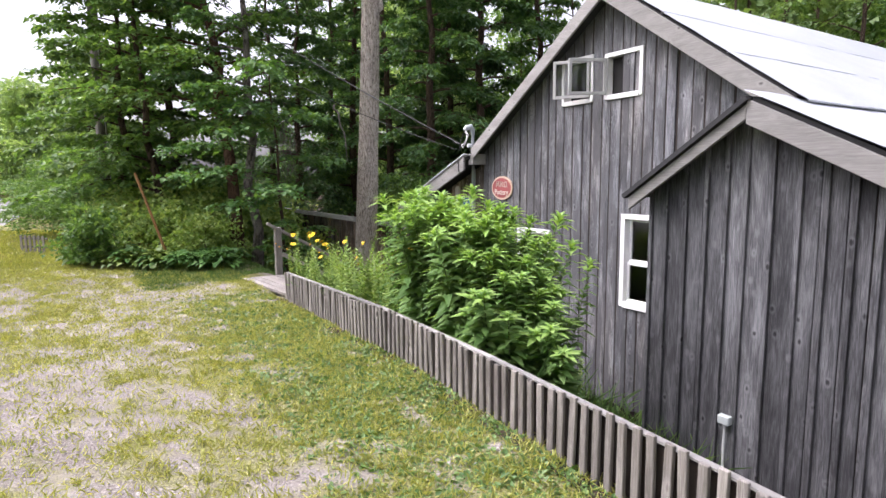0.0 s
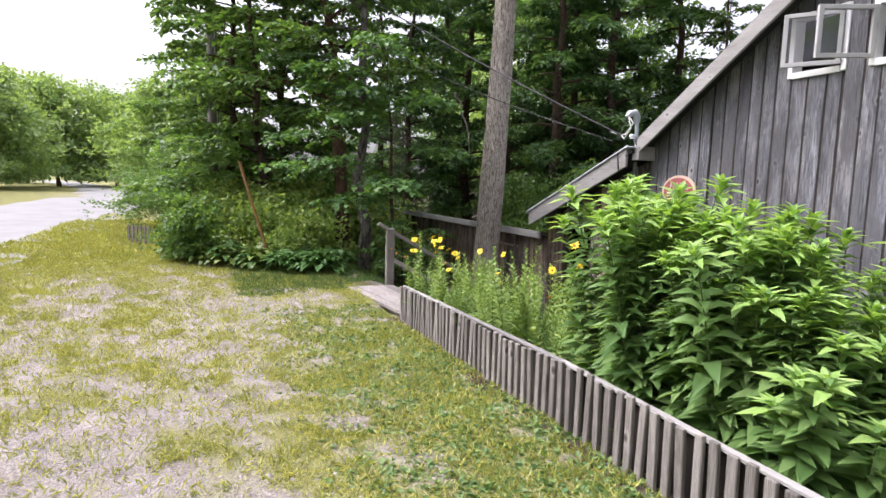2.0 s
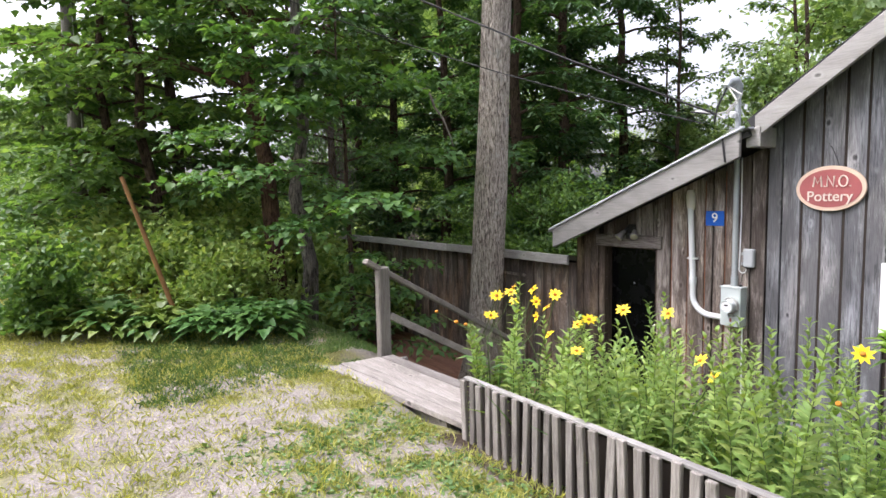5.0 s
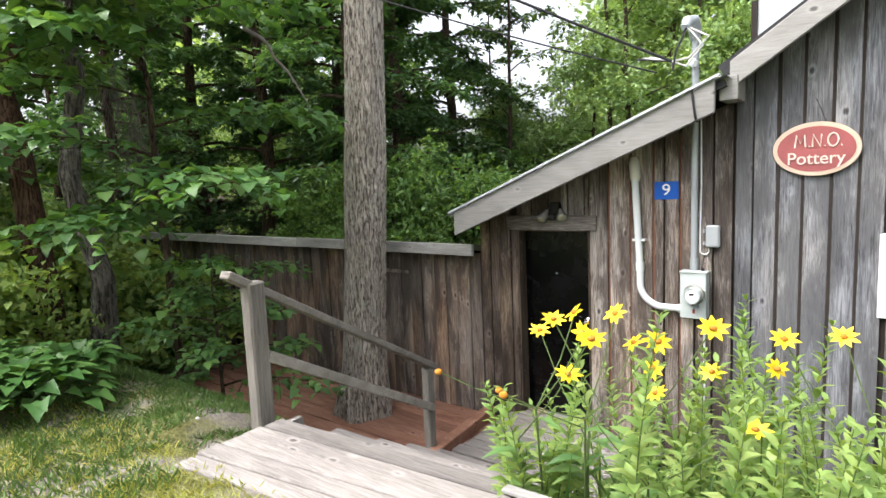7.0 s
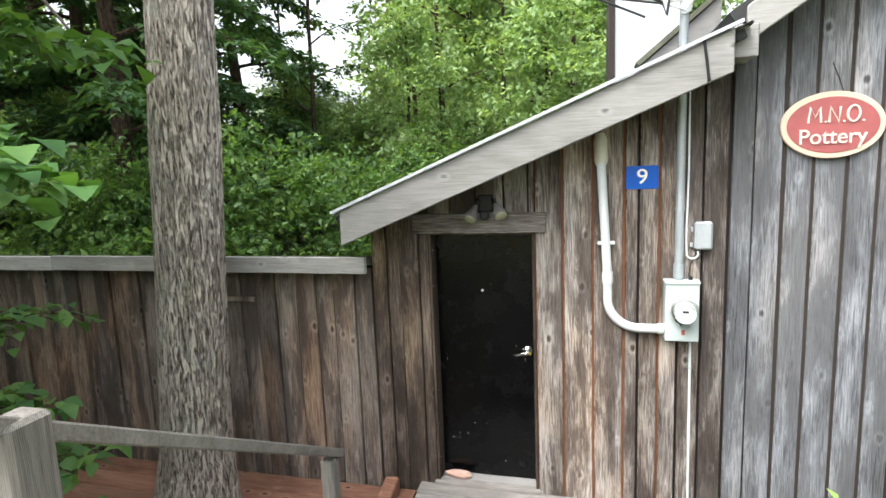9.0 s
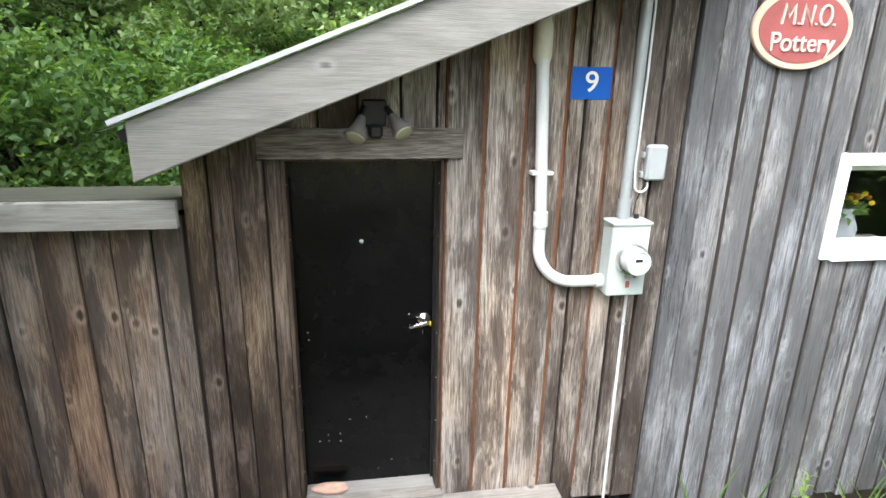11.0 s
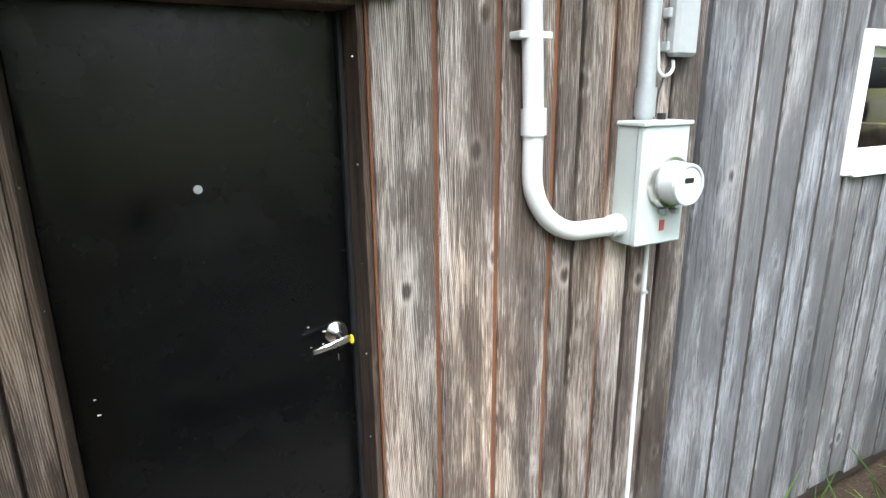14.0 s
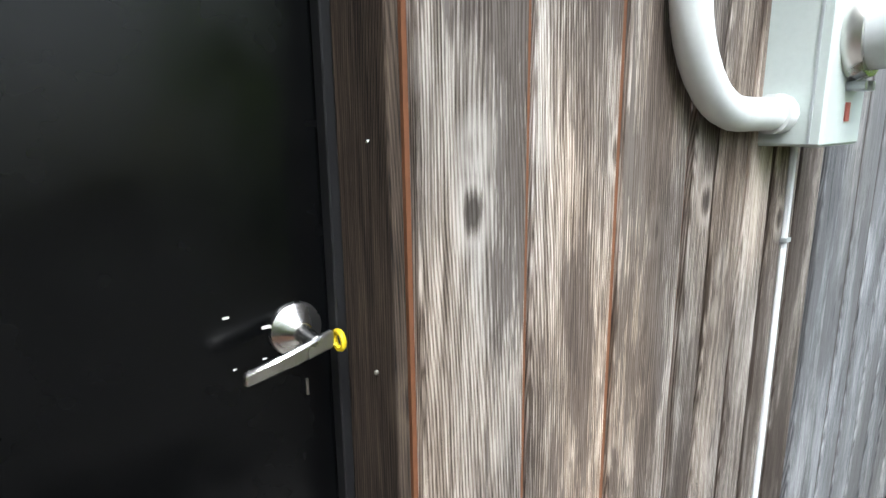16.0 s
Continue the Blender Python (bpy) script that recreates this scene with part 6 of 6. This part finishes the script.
bough_tree("beech_sapling", (-1.95, -2.2, ground_at(-1.95, -2.2)), 1.5, 0.04, 0.3, 1.15, 14, 0.105, M_BARK, M_LEAFNEAR, 33, "young beech with flat sprays of green leaves by the rail", category="sapling", twigs=10, per=8, broad=0.68, segs=2, top=0.6, rise=0.4, droop=0.15)
stake = empty("leaning_stake", (-2.75, -4.45, 1.05), "rusty orange wooden stake leaning among the hostas", "stake")
part("shaft", tube([(0, 0, -0.1), (-0.44, -0.55, 1.9)], [0.03, 0.026], 8), M_STAKE, stake)


def far_fence(where, rz, n):
    ob = empty("small_picket_fence", where, "short stretch of grey picket fence by the road", "fence", rz=rz)
    for k in range(n):
        part("picket", box((k * 0.13, -0.012, 0.0), (k * 0.13 + 0.075, 0.012, 0.42), 0.006), M_PICKET, ob)
    for z in (0.12, 0.32):
        part("rail", box((-0.03, 0.013, z), (n * 0.13, 0.04, z + 0.05), 0.004), M_PICKET, ob)


far_fence((-7.1, -7.3, 1.07), 45, 6)
far_fence((-7.4, -5.6, 1.07), 45, 6)

# ---- turf, weeds, stones ----


def blades(name, n, xr, yr, hr, width, mat, seed, label, keep, lean=0.6, category="grass", flat=0.3):
    nr = np.random.default_rng(seed)
    cx, cy = nr.uniform(*xr, n // 7), nr.uniform(*yr, n // 7)
    x = np.repeat(cx, 7) + nr.normal(size=(n // 7) * 7) * 0.035
    y = np.repeat(cy, 7) + nr.normal(size=(n // 7) * 7) * 0.035
    ok = nr.random(len(x)) < keep(x, y)
    x, y = x[ok], y[ok]
    m = len(x)
    base = np.stack([x, y, lift(x, y) - 0.004 + 0.02 * np.sin(x * 5.1) * np.sin(y * 4.3)], 1)
    ah = unit(nr.normal(size=(m, 3)) * (lean, lean, 0.1) + (0, 0, 1.0 if flat < 0.5 else 0.25))
    _, side, up = leaf_frames(nr, m, flat, ah)
    ln = nr.uniform(*hr, m)
    w = np.full(m, width) if flat < 0.5 else ln * 0.75
    tagged(mesh_object(name, leaf_mesh(name, base, ah, side, up, ln, w, droop=0.25), mat), label, category, kind="stuff")


def off_track(x, y):
    return np.clip((cover(x, y) - 0.2) * 1.4, 0.34, 1) * (y < -3.5 - 0.025 * np.clip(x, 0, 9))


blades("lawn_grass", 175000, (-4.5, 9.5), (-9.0, -3.6), (0.025, 0.07), 0.006, M_GRASS, 61, "thin yellow-green grass in patches over the gravel", off_track, lean=0.9)
blades("lawn_grass", 30000, (-14, -4), (-9.6, -4.5), (0.05, 0.13), 0.014, M_GRASS, 62, "yellow-green roadside grass", lambda x, y: np.ones_like(x) * 0.9, lean=0.7)
blades("lawn_weeds", 60000, (1.2, 10.5), (-5.2, -3.68), (0.018, 0.05), 0.02, M_CLOVER, 63, "low broad-leaved weeds along the picket fence", lambda x, y: np.clip(cover(x, y) * smooth(-5.2, -4.5, y), 0, 1) * 0.9, lean=0.9, category="weeds", flat=0.8)
# the darker weed green here carries the trees' shade over bank and lawn
blades("bank_grass", 42000, (-4.5, 0.3), (-5.2, -1.5), (0.03, 0.08), 0.007, M_CLOVER, 64, "short grass on bank and lawn beside the steps, coloured dark for tree shade", lambda x, y: np.clip(0.4 + cover(x, y), 0, 1) * (y < -1.8) * ((x < -0.2) | (y < -3.75)), lean=0.8)


def pebbles(n, seed):
    nr = np.random.default_rng(seed)
    x, y = nr.uniform(-3, 9.5, n), -6.1 - 0.05 * np.zeros(n) + nr.normal(size=n) * 1.1
    c = np.stack([x, y, lift(x, y) + 0.02 * np.sin(x * 5.1) * np.sin(y * 4.3)], 1)
    shape = np.array(((1, 0, 0), (-1, 0, 0), (0, 1, 0), (0, -1, 0), (0, 0, 0.6), (0, 0, -0.6)), float)
    size = nr.gamma(2.0, 0.0035, n).clip(0.003, 0.022)
    a = nr.uniform(0, 6.28, n)
    rot = np.stack([np.stack([np.cos(a), -np.sin(a), a * 0], 1), np.stack([np.sin(a), np.cos(a), a * 0], 1), np.stack([a * 0, a * 0, a * 0 + 1], 1)], 1)
    pts = (shape[None] * nr.uniform(0.7, 1.3, (n, 6, 3))) @ rot.transpose(0, 2, 1) * size[:, None, None] + c[:, None]
    tri = np.array(((0, 2, 4), (2, 1, 4), (1, 3, 4), (3, 0, 4), (2, 0, 5), (1, 2, 5), (3, 1, 5), (0, 3, 5)))
    faces = (tri[None] + (np.arange(n) * 6)[:, None, None]).reshape(-1, 3)
    me = bpy.data.meshes.new("gravel")
    me.from_pydata(pts.reshape(-1, 3).tolist(), [], faces.tolist())
    tagged(mesh_object("gravel", me, M_STONE), "loose grey gravel stones on the drive", "gravel", kind="stuff")


pebbles(9000, 71)


def dead_boughs():
    """Grey hanging twigs under the dark trees."""
    rng = random.Random(91)
    ob = empty("dead_bough", (-3.3, -0.4, 0.0), "dry grey hanging bough with bare twigs", "branch")
    main = bent((-3.6, -0.5, 4.6), (-1.9, -0.9, 3.2), 0.15, 8, rng, 0.06)
    part("bough", local(ob, tube(main, [0.03 - 0.003 * k for k in range(9)], 6)), M_TWIG, ob)
    bm = bmesh.new()
    for k in range(120):
        p = main[rng.randrange(1, 9)] + Vector((rng.uniform(-0.3, 0.3), rng.uniform(-0.3, 0.3), rng.uniform(-0.1, 0.1)))
        q = p + Vector((rng.uniform(-0.3, 0.45), rng.uniform(-0.35, 0.25), -rng.uniform(0.3, 1.0)))
        add_tube(bm, bent(p, q, 0.08, 4, rng, 0.04), [0.006, 0.005, 0.004, 0.003, 0.002], 3, cap=False)
    tagged(part("twig", bm, M_TWIG, ob), kind="stuff")


dead_boughs()
